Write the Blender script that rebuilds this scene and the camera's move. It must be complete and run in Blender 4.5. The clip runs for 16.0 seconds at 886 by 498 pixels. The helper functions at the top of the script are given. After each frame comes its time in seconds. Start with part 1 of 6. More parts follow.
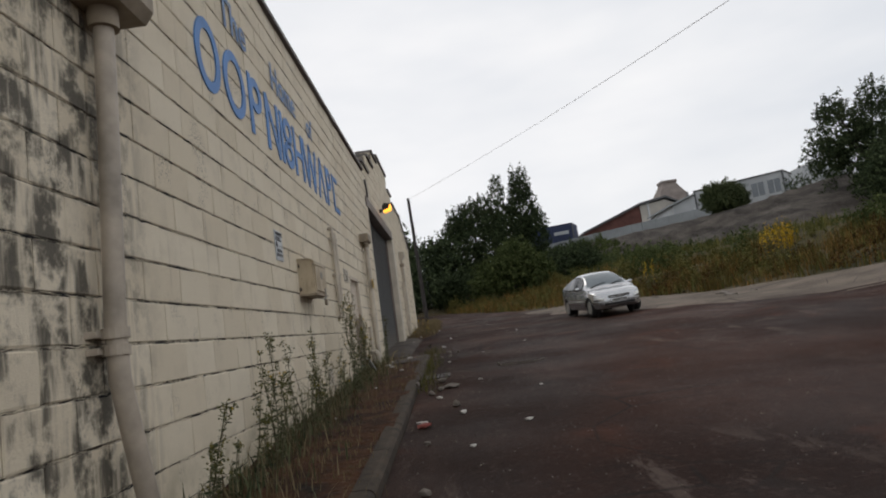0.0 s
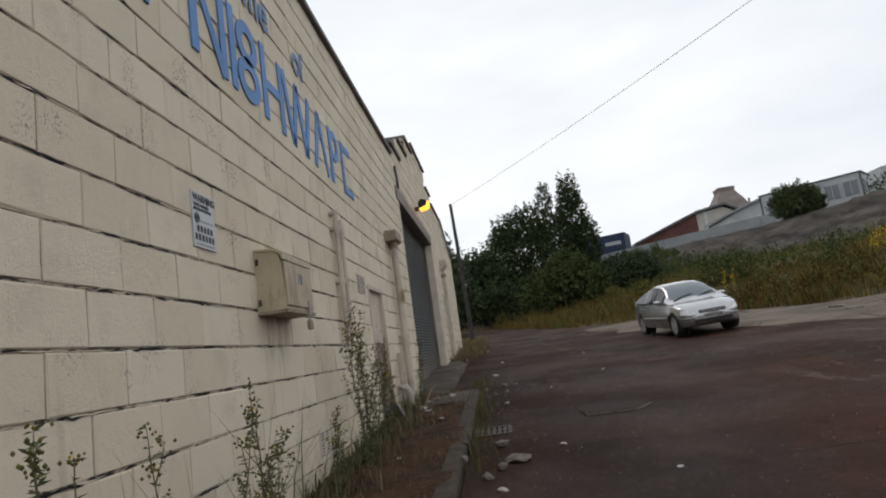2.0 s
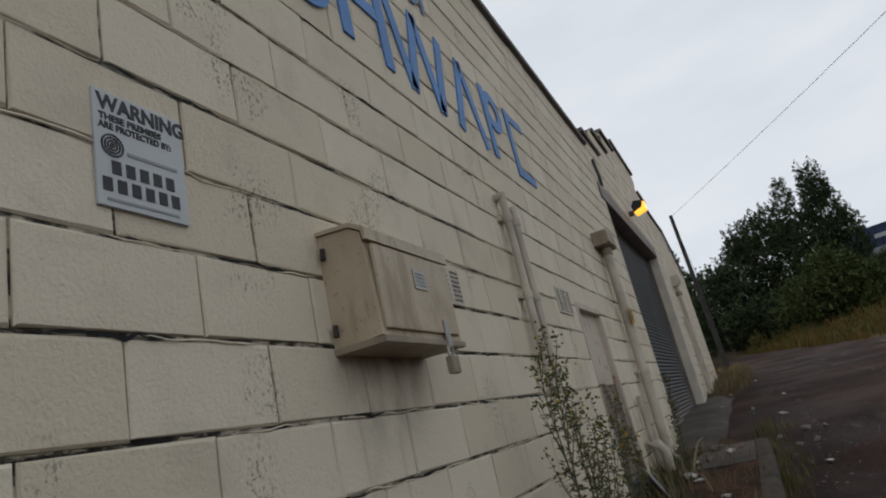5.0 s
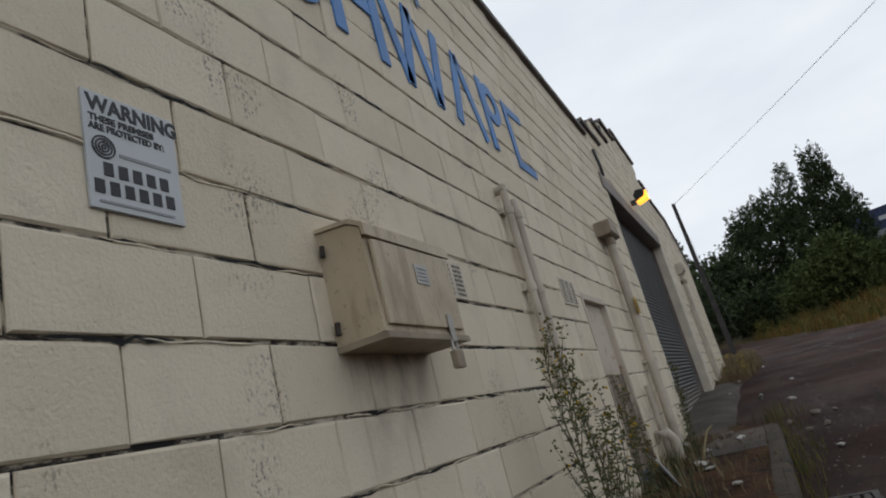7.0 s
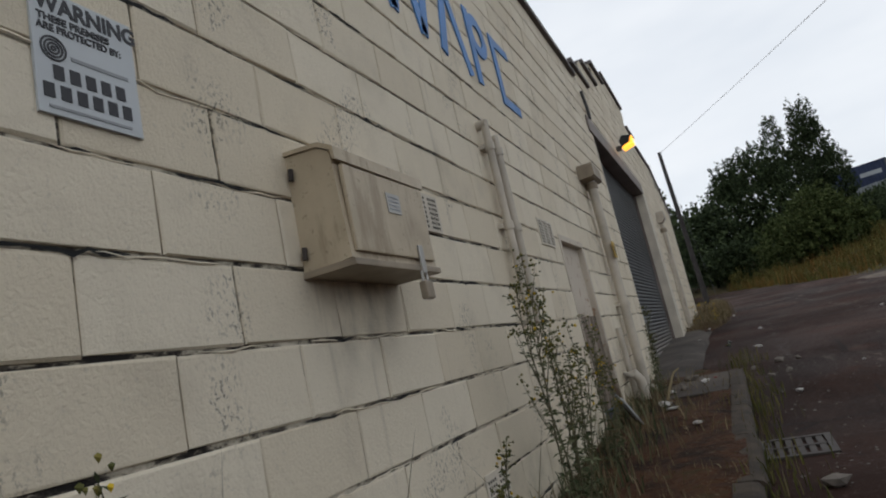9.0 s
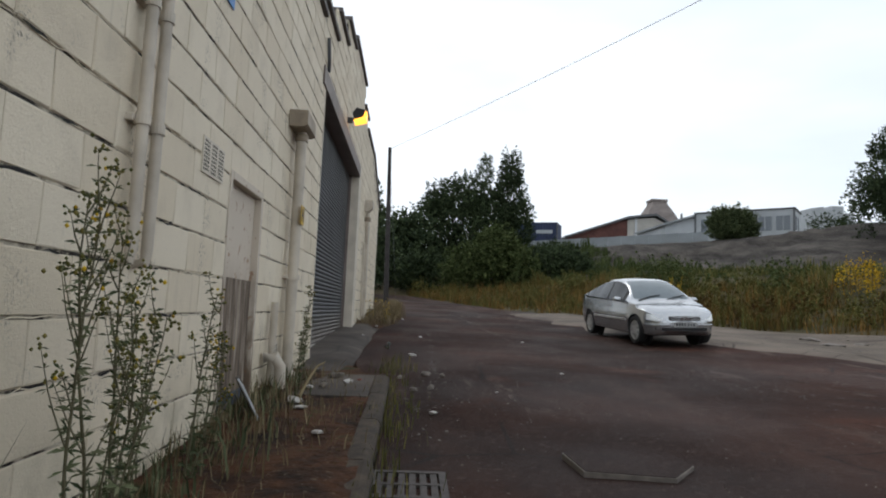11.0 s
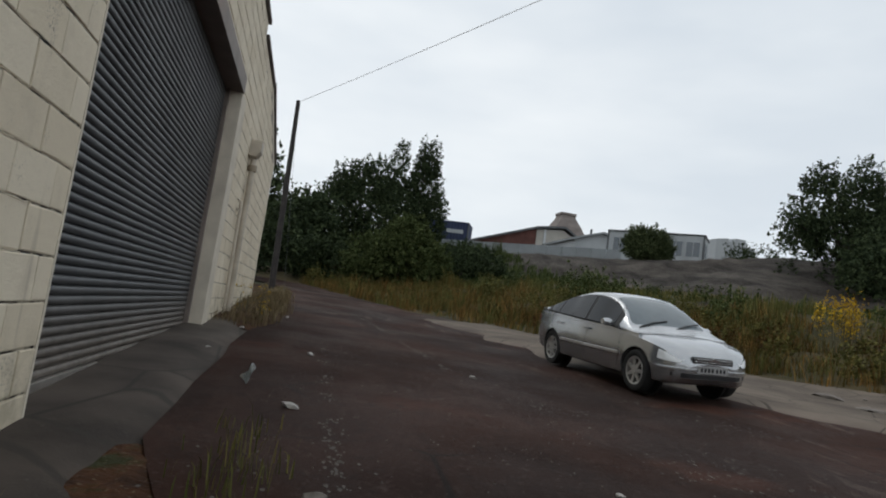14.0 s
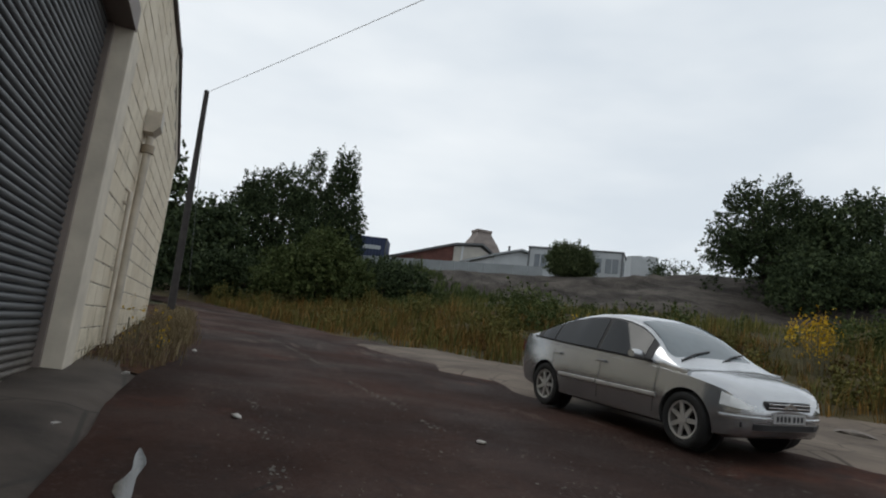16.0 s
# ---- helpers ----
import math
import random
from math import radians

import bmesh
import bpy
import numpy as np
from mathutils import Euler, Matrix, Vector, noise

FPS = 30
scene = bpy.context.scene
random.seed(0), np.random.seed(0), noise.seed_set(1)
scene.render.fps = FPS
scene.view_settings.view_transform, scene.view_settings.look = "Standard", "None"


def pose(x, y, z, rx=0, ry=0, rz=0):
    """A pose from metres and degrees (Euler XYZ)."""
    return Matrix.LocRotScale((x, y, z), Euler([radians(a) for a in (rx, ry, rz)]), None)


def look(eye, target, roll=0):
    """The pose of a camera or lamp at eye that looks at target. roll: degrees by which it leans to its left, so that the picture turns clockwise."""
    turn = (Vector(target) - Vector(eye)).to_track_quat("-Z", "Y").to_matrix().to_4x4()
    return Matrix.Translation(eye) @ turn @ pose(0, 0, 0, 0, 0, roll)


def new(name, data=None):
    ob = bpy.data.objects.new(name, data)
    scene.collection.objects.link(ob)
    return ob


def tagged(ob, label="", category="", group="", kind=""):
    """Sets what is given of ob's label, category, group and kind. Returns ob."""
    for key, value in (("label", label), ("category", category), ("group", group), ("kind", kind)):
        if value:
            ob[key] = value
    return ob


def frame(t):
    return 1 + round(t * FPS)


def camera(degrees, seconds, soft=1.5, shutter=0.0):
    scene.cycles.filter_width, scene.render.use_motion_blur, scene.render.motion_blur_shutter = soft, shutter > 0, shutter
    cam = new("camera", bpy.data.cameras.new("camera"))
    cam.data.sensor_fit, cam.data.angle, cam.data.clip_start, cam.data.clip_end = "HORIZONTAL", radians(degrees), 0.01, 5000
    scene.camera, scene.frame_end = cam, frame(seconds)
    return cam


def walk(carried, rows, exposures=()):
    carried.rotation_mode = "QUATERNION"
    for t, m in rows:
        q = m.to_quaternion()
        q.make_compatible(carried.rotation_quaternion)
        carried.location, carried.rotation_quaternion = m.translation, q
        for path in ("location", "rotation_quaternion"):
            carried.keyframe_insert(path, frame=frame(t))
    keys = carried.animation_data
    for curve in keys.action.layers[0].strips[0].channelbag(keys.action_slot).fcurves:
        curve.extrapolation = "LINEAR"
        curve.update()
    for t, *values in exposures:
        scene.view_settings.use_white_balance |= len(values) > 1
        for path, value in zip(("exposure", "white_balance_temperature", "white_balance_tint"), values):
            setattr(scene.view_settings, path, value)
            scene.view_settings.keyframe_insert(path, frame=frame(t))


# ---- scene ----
SIZE = 1.2  # metres to one unit of the plan below
cam = camera(70.3, 16.0, soft=2.0)
PATH = [
    (0, (1.497, 1.592, 1.072), (1.488, 3.576, 1.322), -7.86),
    (0.5, (1.595, 2.093, 1.142), (1.730, 4.086, 1.240), -5.40),
    (1, (1.565, 2.704, 1.139), (1.762, 4.693, 1.207), 1.99),
    (1.5, (1.517, 3.557, 1.159), (1.595, 5.547, 1.345), -2.94),
    (2, (1.341, 4.322, 1.246), (1.202, 6.292, 1.560), -7.91),
    (2.5, (1.192, 4.933, 1.300), (0.870, 6.839, 1.810), -10.52),
    (3, (1.116, 5.459, 1.297), (0.682, 7.314, 1.905), -11.69),
    (3.5, (1.039, 5.893, 1.297), (0.499, 7.702, 1.959), -11.44),
    (4, (0.997, 6.199, 1.322), (0.282, 7.938, 2.005), -14.67),
    (4.5, (1.006, 6.303, 1.319), (0.217, 8.034, 1.937), -14.89),
    (5, (1.040, 6.299, 1.289), (0.292, 8.065, 1.857), -13.01),
    (5.2, (1.135, 6.290, 1.289), (0.337, 8.046, 1.817), -11.46),
    (7.5, (1.021, 6.340, 1.287), (0.251, 8.097, 1.852), -15.61),
    (8, (1.025, 6.355, 1.286), (0.225, 8.099, 1.849), -16.23),
    (8.2, (1.027, 6.359, 1.286), (0.218, 8.098, 1.851), -16.34),
    (10.3, (1.130, 6.420, 1.191), (0.764, 8.386, 1.142), 2.72),
    (10.5, (1.142, 6.651, 1.237), (0.928, 8.639, 1.266), 3.17),
    (11, (1.104, 7.276, 1.273), (1.199, 9.264, 1.467), 2.48),
    (11.5, (1.094, 8.052, 1.335), (1.297, 10.010, 1.687), 1.14),
    (12, (1.056, 8.564, 1.338), (1.310, 10.538, 1.532), 4.41),
    (12.5, (1.061, 9.161, 1.335), (1.436, 11.115, 1.537), 6.54),
    (13, (1.064, 9.829, 1.361), (1.582, 11.737, 1.664), 7.13),
    (13.5, (1.041, 10.419, 1.396), (1.564, 12.336, 1.624), 9.29),
    (14, (1.124, 11.276, 1.387), (1.532, 13.222, 1.598), 8.10),
    (14.5, (1.096, 11.721, 1.390), (1.461, 13.663, 1.701), 8.69),
    (15, (1.080, 12.424, 1.434), (1.640, 14.334, 1.624), 10.96),
    (15.5, (1.035, 12.999, 1.470), (1.684, 14.881, 1.665), 10.03),
    (16, (0.975, 13.514, 1.444), (1.645, 15.374, 1.748), 7.32),
]
EXPOSURE = [(0.0, 0.10, 6780, 12), (1.0, 0.12, 6740, 11), (1.5, 0.30, 6700, 11), (2.5, 0.12, 6600, 10), (3.5, -0.10, 6420, 10), (5.0, -0.14, 6400, 10), (7.5, 0.05, 6400, 10), (8.0, 0.05, 6400, 10), (10.3, 0.15, 6450, 10), (11.0, 0.42, 6280, 9), (12.0, 0.08, 6450, 8), (12.5, 0.06, 6450, 8), (13.0, 0.12, 6450, 8), (13.5, 0.05, 6450, 8), (16.0, 0.05, 6450, 8)]
walk(cam, [(t, look(Vector(eye) * SIZE, Vector(target) * SIZE, roll)) for t, eye, target, roll in PATH], EXPOSURE)

# ---- world ----
sky_world = bpy.data.worlds.new("overcast_sky")
scene.world = sky_world
sky_world.use_nodes = True
wt = sky_world.node_tree
wt.nodes.clear()
w_out = wt.nodes.new("ShaderNodeOutputWorld")
w_bg = wt.nodes.new("ShaderNodeBackground")
w_sky = wt.nodes.new("ShaderNodeTexSky")
w_sky.sky_type, w_sky.sun_disc = "NISHITA", False
w_sky.sun_elevation, w_sky.sun_rotation = radians(51), radians(-35)
w_co = wt.nodes.new("ShaderNodeTexCoord")
w_map = wt.nodes.new("ShaderNodeMapping")
w_map.inputs["Scale"].default_value = (1.0, 1.0, 3.0)
w_noise = wt.nodes.new("ShaderNodeTexNoise")
w_noise.inputs["Scale"].default_value = 2.2
w_noise.inputs["Detail"].default_value = 4
w_ramp = wt.nodes.new("ShaderNodeValToRGB")
w_ramp.color_ramp.elements[0].position, w_ramp.color_ramp.elements[0].color = 0.3, (7.0, 7.5, 8.1, 1)
w_ramp.color_ramp.elements[1].position, w_ramp.color_ramp.elements[1].color = 0.7, (9.0, 9.25, 9.5, 1)
w_mix = wt.nodes.new("ShaderNodeMixRGB")
w_mix.inputs[0].default_value = 0.94
wt.links.new(w_co.outputs["Generated"], w_map.inputs["Vector"])
wt.links.new(w_map.outputs["Vector"], w_noise.inputs["Vector"])
wt.links.new(w_noise.outputs["Fac"], w_ramp.inputs["Fac"])
wt.links.new(w_sky.outputs["Color"], w_mix.inputs[1])
wt.links.new(w_ramp.outputs["Color"], w_mix.inputs[2])
wt.links.new(w_mix.outputs["Color"], w_bg.inputs["Color"])
w_bg.inputs["Strength"].default_value = 0.1
wt.links.new(w_bg.outputs["Background"], w_out.inputs["Surface"])
sun = new("sun", bpy.data.lights.new("sun", "SUN"))
sun.data.energy, sun.data.angle, sun.data.color = 0.5, radians(25), (1.0, 0.97, 0.92)
sun.matrix_basis = look((-14, 20, 30), (0, 0, 0))


# ---- materials ----
class Mat:
    """A small builder of node materials on a Principled shader."""

    def __init__(self, name, rough=0.8, metal=0.0, spec=0.4):
        self.m = bpy.data.materials.new(name)
        self.m.use_nodes = True
        self.t = self.m.node_tree
        self.b = self.t.nodes["Principled BSDF"]
        self.b.inputs["Roughness"].default_value = rough
        self.b.inputs["Metallic"].default_value = metal
        self.b.inputs["Specular IOR Level"].default_value = spec
        plan = self.t.nodes.new("ShaderNodeVectorMath")
        plan.operation = "SCALE"
        plan.inputs["Scale"].default_value = 1 / SIZE
        self.t.links.new(self.t.nodes.new("ShaderNodeNewGeometry").outputs["Position"], plan.inputs[0])
        self.pos = plan.outputs[0]

    def link(self, a, b):
        self.t.links.new(a, b)

    def noise(self, scale, detail=4.0, stretch=None, rough=0.55):
        n = self.t.nodes.new("ShaderNodeTexNoise")
        n.inputs["Scale"].default_value, n.inputs["Detail"].default_value = scale, detail
        n.inputs["Roughness"].default_value = rough
        vec = self.pos
        if stretch:
            mp = self.t.nodes.new("ShaderNodeMapping")
            mp.inputs["Scale"].default_value = stretch
            self.link(vec, mp.inputs["Vector"])
            vec = mp.outputs["Vector"]
        self.link(vec, n.inputs["Vector"])
        return n.outputs["Fac"]

    def cells(self, scale, feature="DISTANCE_TO_EDGE", stretch=None):
        n = self.t.nodes.new("ShaderNodeTexVoronoi")
        n.feature = feature
        n.inputs["Scale"].default_value = scale
        vec = self.pos
        if stretch:
            mp = self.t.nodes.new("ShaderNodeMapping")
            mp.inputs["Scale"].default_value = stretch
            self.link(vec, mp.inputs["Vector"])
            vec = mp.outputs["Vector"]
        self.link(vec, n.inputs["Vector"])
        return n.outputs["Distance"]

    def ramp(self, fac, *stops):
        r = self.t.nodes.new("ShaderNodeValToRGB")
        e = r.color_ramp.elements
        while len(e) < len(stops):
            e.new(0.5)
        for k, (p, c) in zip(e, stops):
            k.position = p
            k.color = (*c, 1) if isinstance(c, tuple) else (c, c, c, 1)
        self.link(fac, r.inputs["Fac"])
        return r.outputs["Color"]

    def mix(self, fac, a, b, how="MIX"):
        n = self.t.nodes.new("ShaderNodeMixRGB")
        n.blend_type = how
        for sock, v in zip(n.inputs, (fac, a, b)):
            if isinstance(v, (int, float)):
                sock.default_value = v if sock.type == "VALUE" else (v, v, v, 1)
            elif isinstance(v, tuple):
                sock.default_value = (*v, 1)
            else:
                self.link(v, sock)
        return n.outputs["Color"]

    def calc(self, how, a, b=0.0):
        n = self.t.nodes.new("ShaderNodeMath")
        n.operation = how
        for sock, v in zip(n.inputs, (a, b)):
            if isinstance(v, (int, float)):
                sock.default_value = v
            else:
                self.link(v, sock)
        return n.outputs[0]

    def axis(self, k):
        n = self.t.nodes.new("ShaderNodeSeparateXYZ")
        self.link(self.pos, n.inputs[0])
        return n.outputs[k]

    def spread(self, v, a, b, lo=0.0, hi=1.0):
        n = self.t.nodes.new("ShaderNodeMapRange")
        n.interpolation_type = "SMOOTHSTEP"
        for k, x in zip((1, 2, 3, 4), (a, b, lo, hi)):
            n.inputs[k].default_value = x
        self.link(v, n.inputs[0])
        return n.outputs[0]

    def rand(self):
        return self.t.nodes.new("ShaderNodeObjectInfo").outputs["Random"]

    def island(self):
        return self.t.nodes.new("ShaderNodeNewGeometry").outputs["Random Per Island"]

    def bump(self, height, strength=0.3, distance=0.01):
        n = self.t.nodes.new("ShaderNodeBump")
        n.inputs["Strength"].default_value, n.inputs["Distance"].default_value = strength, distance
        self.link(height, n.inputs["Height"])
        self.link(n.outputs["Normal"], self.b.inputs["Normal"])
        return self

    def color(self, c):
        if isinstance(c, tuple):
            self.b.inputs["Base Color"].default_value = (*c, 1)
        else:
            self.link(c, self.b.inputs["Base Color"])
        return self

    def rough(self, r):
        self.link(r, self.b.inputs["Roughness"])
        return self


def simple(name, c, rough=0.7, metal=0.0, vary=0.25, scale=6.0, bump=0.0, spec=0.4):
    m = Mat(name, rough, metal, spec)
    dark = tuple(v * (1 - vary) for v in c)
    lite = tuple(min(1, v * (1 + vary * 0.6)) for v in c)
    n = m.noise(scale, 5)
    m.color(m.ramp(n, (0.3, dark), (0.7, lite)))
    if bump:
        m.bump(m.noise(scale * 8, 3), bump, 0.004)
    return m.m


def cream(name, rnd):
    """Cream masonry paint with grime, black streaks by the old downpipe, a dark patch below the meter box and splashed
    dirt low down.
    """
    m = Mat(name, 0.75, 0, 0.3)
    r = m.rand() if rnd == "object" else m.island()
    base = m.mix(r, (0.655, 0.572, 0.435), (0.73, 0.652, 0.515))
    grain = m.noise(3.5, 6)
    base = m.mix(m.spread(grain, 0.5, 0.78, 0, 0.45), base, (0.48, 0.42, 0.325))
    fine = m.noise(60, 3)
    base = m.mix(m.spread(fine, 0.6, 0.75, 0, 0.3), base, (0.38, 0.35, 0.30))
    speck = m.mix(1.0, m.spread(m.noise(85, 4, (1, 1, 0.7), 0.7), 0.53, 0.60), m.spread(m.noise(2.6, 4), 0.55, 0.66), "MULTIPLY")
    base = m.mix(m.calc("MULTIPLY", speck, 0.75), base, (0.11, 0.105, 0.09))
    streak = m.noise(7, 6, (1, 1.6, 0.22))
    near = m.spread(m.calc("ABSOLUTE", m.calc("SUBTRACT", m.axis(1), 3.75)), 1.15, 0.5)
    patch = m.spread(m.noise(5.5, 6, None, 0.65), 0.40, 0.56)
    mould = m.calc("MULTIPLY", m.calc("MULTIPLY", near, patch), m.spread(streak, 0.36, 0.55))
    base = m.mix(m.calc("MULTIPLY", mould, 0.9), base, (0.06, 0.055, 0.045))
    splash = m.calc("MULTIPLY", m.spread(m.calc("SUBTRACT", m.axis(2), m.calc("MULTIPLY", m.axis(1), 0.045)), 0.55, 0.1), m.spread(m.noise(4.5, 5), 0.38, 0.7))
    base = m.mix(m.calc("MULTIPLY", splash, 0.6), base, (0.24, 0.21, 0.13))
    # uneven dark patch as wide as the meter box, fading downwards from its underside
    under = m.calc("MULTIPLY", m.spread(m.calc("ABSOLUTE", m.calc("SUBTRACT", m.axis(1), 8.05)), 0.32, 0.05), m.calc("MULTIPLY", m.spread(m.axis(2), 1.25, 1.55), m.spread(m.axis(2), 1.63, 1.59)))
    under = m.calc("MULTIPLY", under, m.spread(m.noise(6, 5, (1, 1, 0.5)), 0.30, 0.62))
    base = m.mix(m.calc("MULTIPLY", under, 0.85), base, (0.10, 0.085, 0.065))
    run = m.calc("MULTIPLY", m.spread(m.noise(5, 5, (1, 2.2, 0.12)), 0.58, 0.70), m.spread(m.noise(0.8, 3), 0.45, 0.65))
    base = m.mix(m.calc("MULTIPLY", run, 0.35), base, (0.26, 0.22, 0.16))
    m.color(base)
    m.bump(m.mix(0.55, m.noise(95, 4, None, 0.7), m.noise(16, 6, None, 0.65)), 0.75, 0.014)
    return m.m


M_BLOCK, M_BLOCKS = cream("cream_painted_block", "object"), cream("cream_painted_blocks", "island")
mm = Mat("dirty_mortar", 0.9)
mcol = mm.ramp(mm.noise(7, 8, (1, 1, 2.5), 0.75), (0.42, (0.010, 0.008, 0.007)), (0.47, (0.06, 0.05, 0.04)), (0.515, (0.36, 0.32, 0.25)), (0.62, (0.58, 0.52, 0.42)))
mm.color(mcol).bump(mm.noise(50, 3), 0.5, 0.006)
M_MORTAR = mm.m
M_RENDER = simple("cream_painted_render", (0.62, 0.56, 0.46), 0.75, vary=0.18, scale=3, bump=0.3)
M_PIPE = simple("cream_painted_iron_pipe", (0.50, 0.445, 0.365), 0.5, vary=0.25, scale=5, bump=0.1)
M_PIPE0 = simple("grey_cream_pipe_paint", (0.40, 0.345, 0.28), 0.45, vary=0.35, scale=6, bump=0.1)
M_HOPPER = simple("brown_stained_paint", (0.30, 0.245, 0.18), 0.6, vary=0.3, scale=7, bump=0.1)
mb = Mat("beige_metal_box", 0.5)
bx = mb.ramp(mb.noise(6, 6), (0.3, (0.40, 0.325, 0.225)), (0.7, (0.53, 0.445, 0.32)))
bx = mb.mix(mb.spread(mb.noise(9, 6, (1, 1.4, 0.25), 0.65), 0.52, 0.66, 0, 0.6), bx, (0.25, 0.185, 0.115))
bx = mb.mix(mb.spread(mb.noise(60, 4), 0.62, 0.70, 0, 0.5), bx, (0.17, 0.125, 0.08))
mb.color(bx).bump(mb.noise(40, 3), 0.12, 0.003)
M_BOX = mb.m
M_COPING = simple("dark_lead_coping", (0.13, 0.115, 0.11), 0.7, vary=0.35, scale=3)
M_ROOF = simple("grey_sheet_roof", (0.2, 0.2, 0.2), 0.8)
M_LINTEL = simple("brown_steel_lintel", (0.20, 0.165, 0.145), 0.6, vary=0.25, scale=2)
M_DARK = simple("black_hole", (0.012, 0.012, 0.012), 0.9)
M_BLUE = simple("blue_letter_paint", (0.075, 0.22, 0.52), 0.55, vary=0.22, scale=3)
M_PALEBLUE = simple("faded_blue_letter_paint", (0.15, 0.25, 0.44), 0.6, vary=0.3, scale=5)
ms = Mat("grey_shutter_steel", 0.5, 0.1, 0.45)
ms.color(ms.mix(ms.spread(ms.axis(2), 1.35, 0.75, 0, 0.75), ms.ramp(ms.noise(2.5, 5, (1, 1, 0.4)), (0.3, (0.052, 0.055, 0.060)), (0.7, (0.092, 0.096, 0.101))), ms.ramp(ms.noise(14, 5), (0.35, (0.11, 0.088, 0.068)), (0.7, (0.21, 0.175, 0.145)))))
M_SHUTTER = ms.m
md = Mat("peeling_cream_door", 0.7)
rust = md.spread(md.noise(6, 6, (1, 1.6, 0.3)), 0.36, 0.58)
low = md.spread(md.axis(2), 1.6, 1.1)
dcol = md.mix(md.calc("MULTIPLY", rust, low), (0.56, 0.49, 0.40), (0.15, 0.105, 0.07))
dcol = md.mix(md.calc("MULTIPLY", md.spread(md.noise(15, 5), 0.6, 0.68), 0.7), dcol, (0.25, 0.12, 0.05))
md.color(dcol).bump(md.noise(30, 4), 0.3, 0.004)
M_DOOR = md.m
mp = Mat("rotten_bare_board", 0.9)
pc = mp.ramp(mp.noise(7, 7, (1, 2.0, 0.22), 0.68), (0.36, (0.055, 0.038, 0.025)), (0.5, (0.15, 0.115, 0.085)), (0.64, (0.34, 0.285, 0.225)))
mp.color(pc).bump(mp.noise(24, 5, (1, 2, 0.3)), 0.5, 0.006)
M_ROTTEN = mp.m
M_KICK = simple("flaking_blue_paint", (0.035, 0.05, 0.08), 0.6, vary=0.6, scale=14)
M_WHITE = simple("white_sign_plastic", (0.50, 0.525, 0.54), 0.4, vary=0.06, scale=5)
M_INK = simple("black_ink", (0.02, 0.02, 0.025), 0.5)
M_GREYINK = simple("grey_ink", (0.27, 0.28, 0.29), 0.5)
M_YELLOW = simple("yellow_sign_plate", (0.55, 0.36, 0.06), 0.5, vary=0.25, scale=20)
M_STEEL = simple("dull_galvanised_steel", (0.42, 0.40, 0.37), 0.4, 0.8)

mr = Mat("worn_red_brown_asphalt", 0.9, 0, 0.12)
big, mid = mr.noise(0.35, 5), mr.noise(1.6, 6, (1, 0.35, 1))
rc = mr.mix(mr.spread(big, 0.38, 0.66), (0.019, 0.0108, 0.0085), (0.043, 0.0218, 0.0155))
rc = mr.mix(mr.spread(mid, 0.52, 0.74, 0, 0.7), rc, (0.050, 0.031, 0.024))
rc = mr.mix(mr.spread(mr.noise(0.9, 6), 0.58, 0.70, 0, 0.7), rc, (0.060, 0.024, 0.014))
rc = mr.mix(mr.spread(mr.noise(110, 3), 0.62, 0.74, 0, 0.7), rc, (0.12, 0.10, 0.088))
worn = mr.calc("MULTIPLY", mr.spread(mr.noise(2.6, 8, (1, 0.25, 1), 0.7), 0.56, 0.62), mr.spread(mr.noise(0.22, 3), 0.48, 0.58))
rc = mr.mix(mr.calc("MULTIPLY", worn, 0.4), rc, (0.15, 0.13, 0.115))
rc = mr.mix(mr.spread(mr.noise(9, 5, None, 0.65), 0.52, 0.68, 0, 0.55), rc, (0.016, 0.011, 0.010))
rc = mr.mix(mr.spread(mr.noise(24, 5, None, 0.7), 0.54, 0.68, 0, 0.55), rc, (0.085, 0.064, 0.054))
crack = mr.calc("MULTIPLY", mr.spread(mr.cells(0.8), 0.016, 0.004), mr.spread(mr.noise(0.5, 3), 0.5, 0.6))
rc = mr.mix(mr.calc("MULTIPLY", crack, 0.8), rc, (0.014, 0.012, 0.011))
mr.color(mr.mix(1.0, rc, (0.98, 0.88, 0.85), "MULTIPLY")).rough(mr.spread(mr.noise(0.6, 4), 0.35, 0.7, 0.7, 0.97)).bump(mr.mix(0.35, mr.noise(140, 3), mr.noise(7, 5)), 0.55, 0.02)
M_ROAD = mr.m

mc = Mat("stained_concrete", 0.85, 0, 0.35)
cc = mc.ramp(mc.noise(1.3, 7), (0.3, (0.024, 0.018, 0.014)), (0.7, (0.092, 0.073, 0.059)))
cc = mc.mix(mc.spread(mc.noise(45, 3), 0.6, 0.75, 0, 0.5), cc, (0.09, 0.08, 0.07))
cc = mc.mix(mc.calc("MULTIPLY", mc.spread(mc.cells(0.65), 0.014, 0.004), 0.85), cc, (0.03, 0.025, 0.02))
mc.color(cc).bump(mc.mix(0.5, mc.noise(80, 3), mc.noise(6, 5)), 0.45, 0.012)
M_CONC = mc.m
msb = Mat("pale_cracked_concrete", 0.85, 0, 0.2)
bc = msb.ramp(msb.noise(0.9, 7), (0.3, (0.062, 0.048, 0.037)), (0.7, (0.165, 0.132, 0.105)))
bc = msb.mix(msb.calc("MULTIPLY", msb.spread(msb.cells(1.1), 0.014, 0.004), 0.85), bc, (0.035, 0.028, 0.02))
msb.color(bc).bump(msb.mix(0.5, msb.noise(60, 3), msb.noise(5, 5)), 0.5, 0.02)
M_SLAB = msb.m
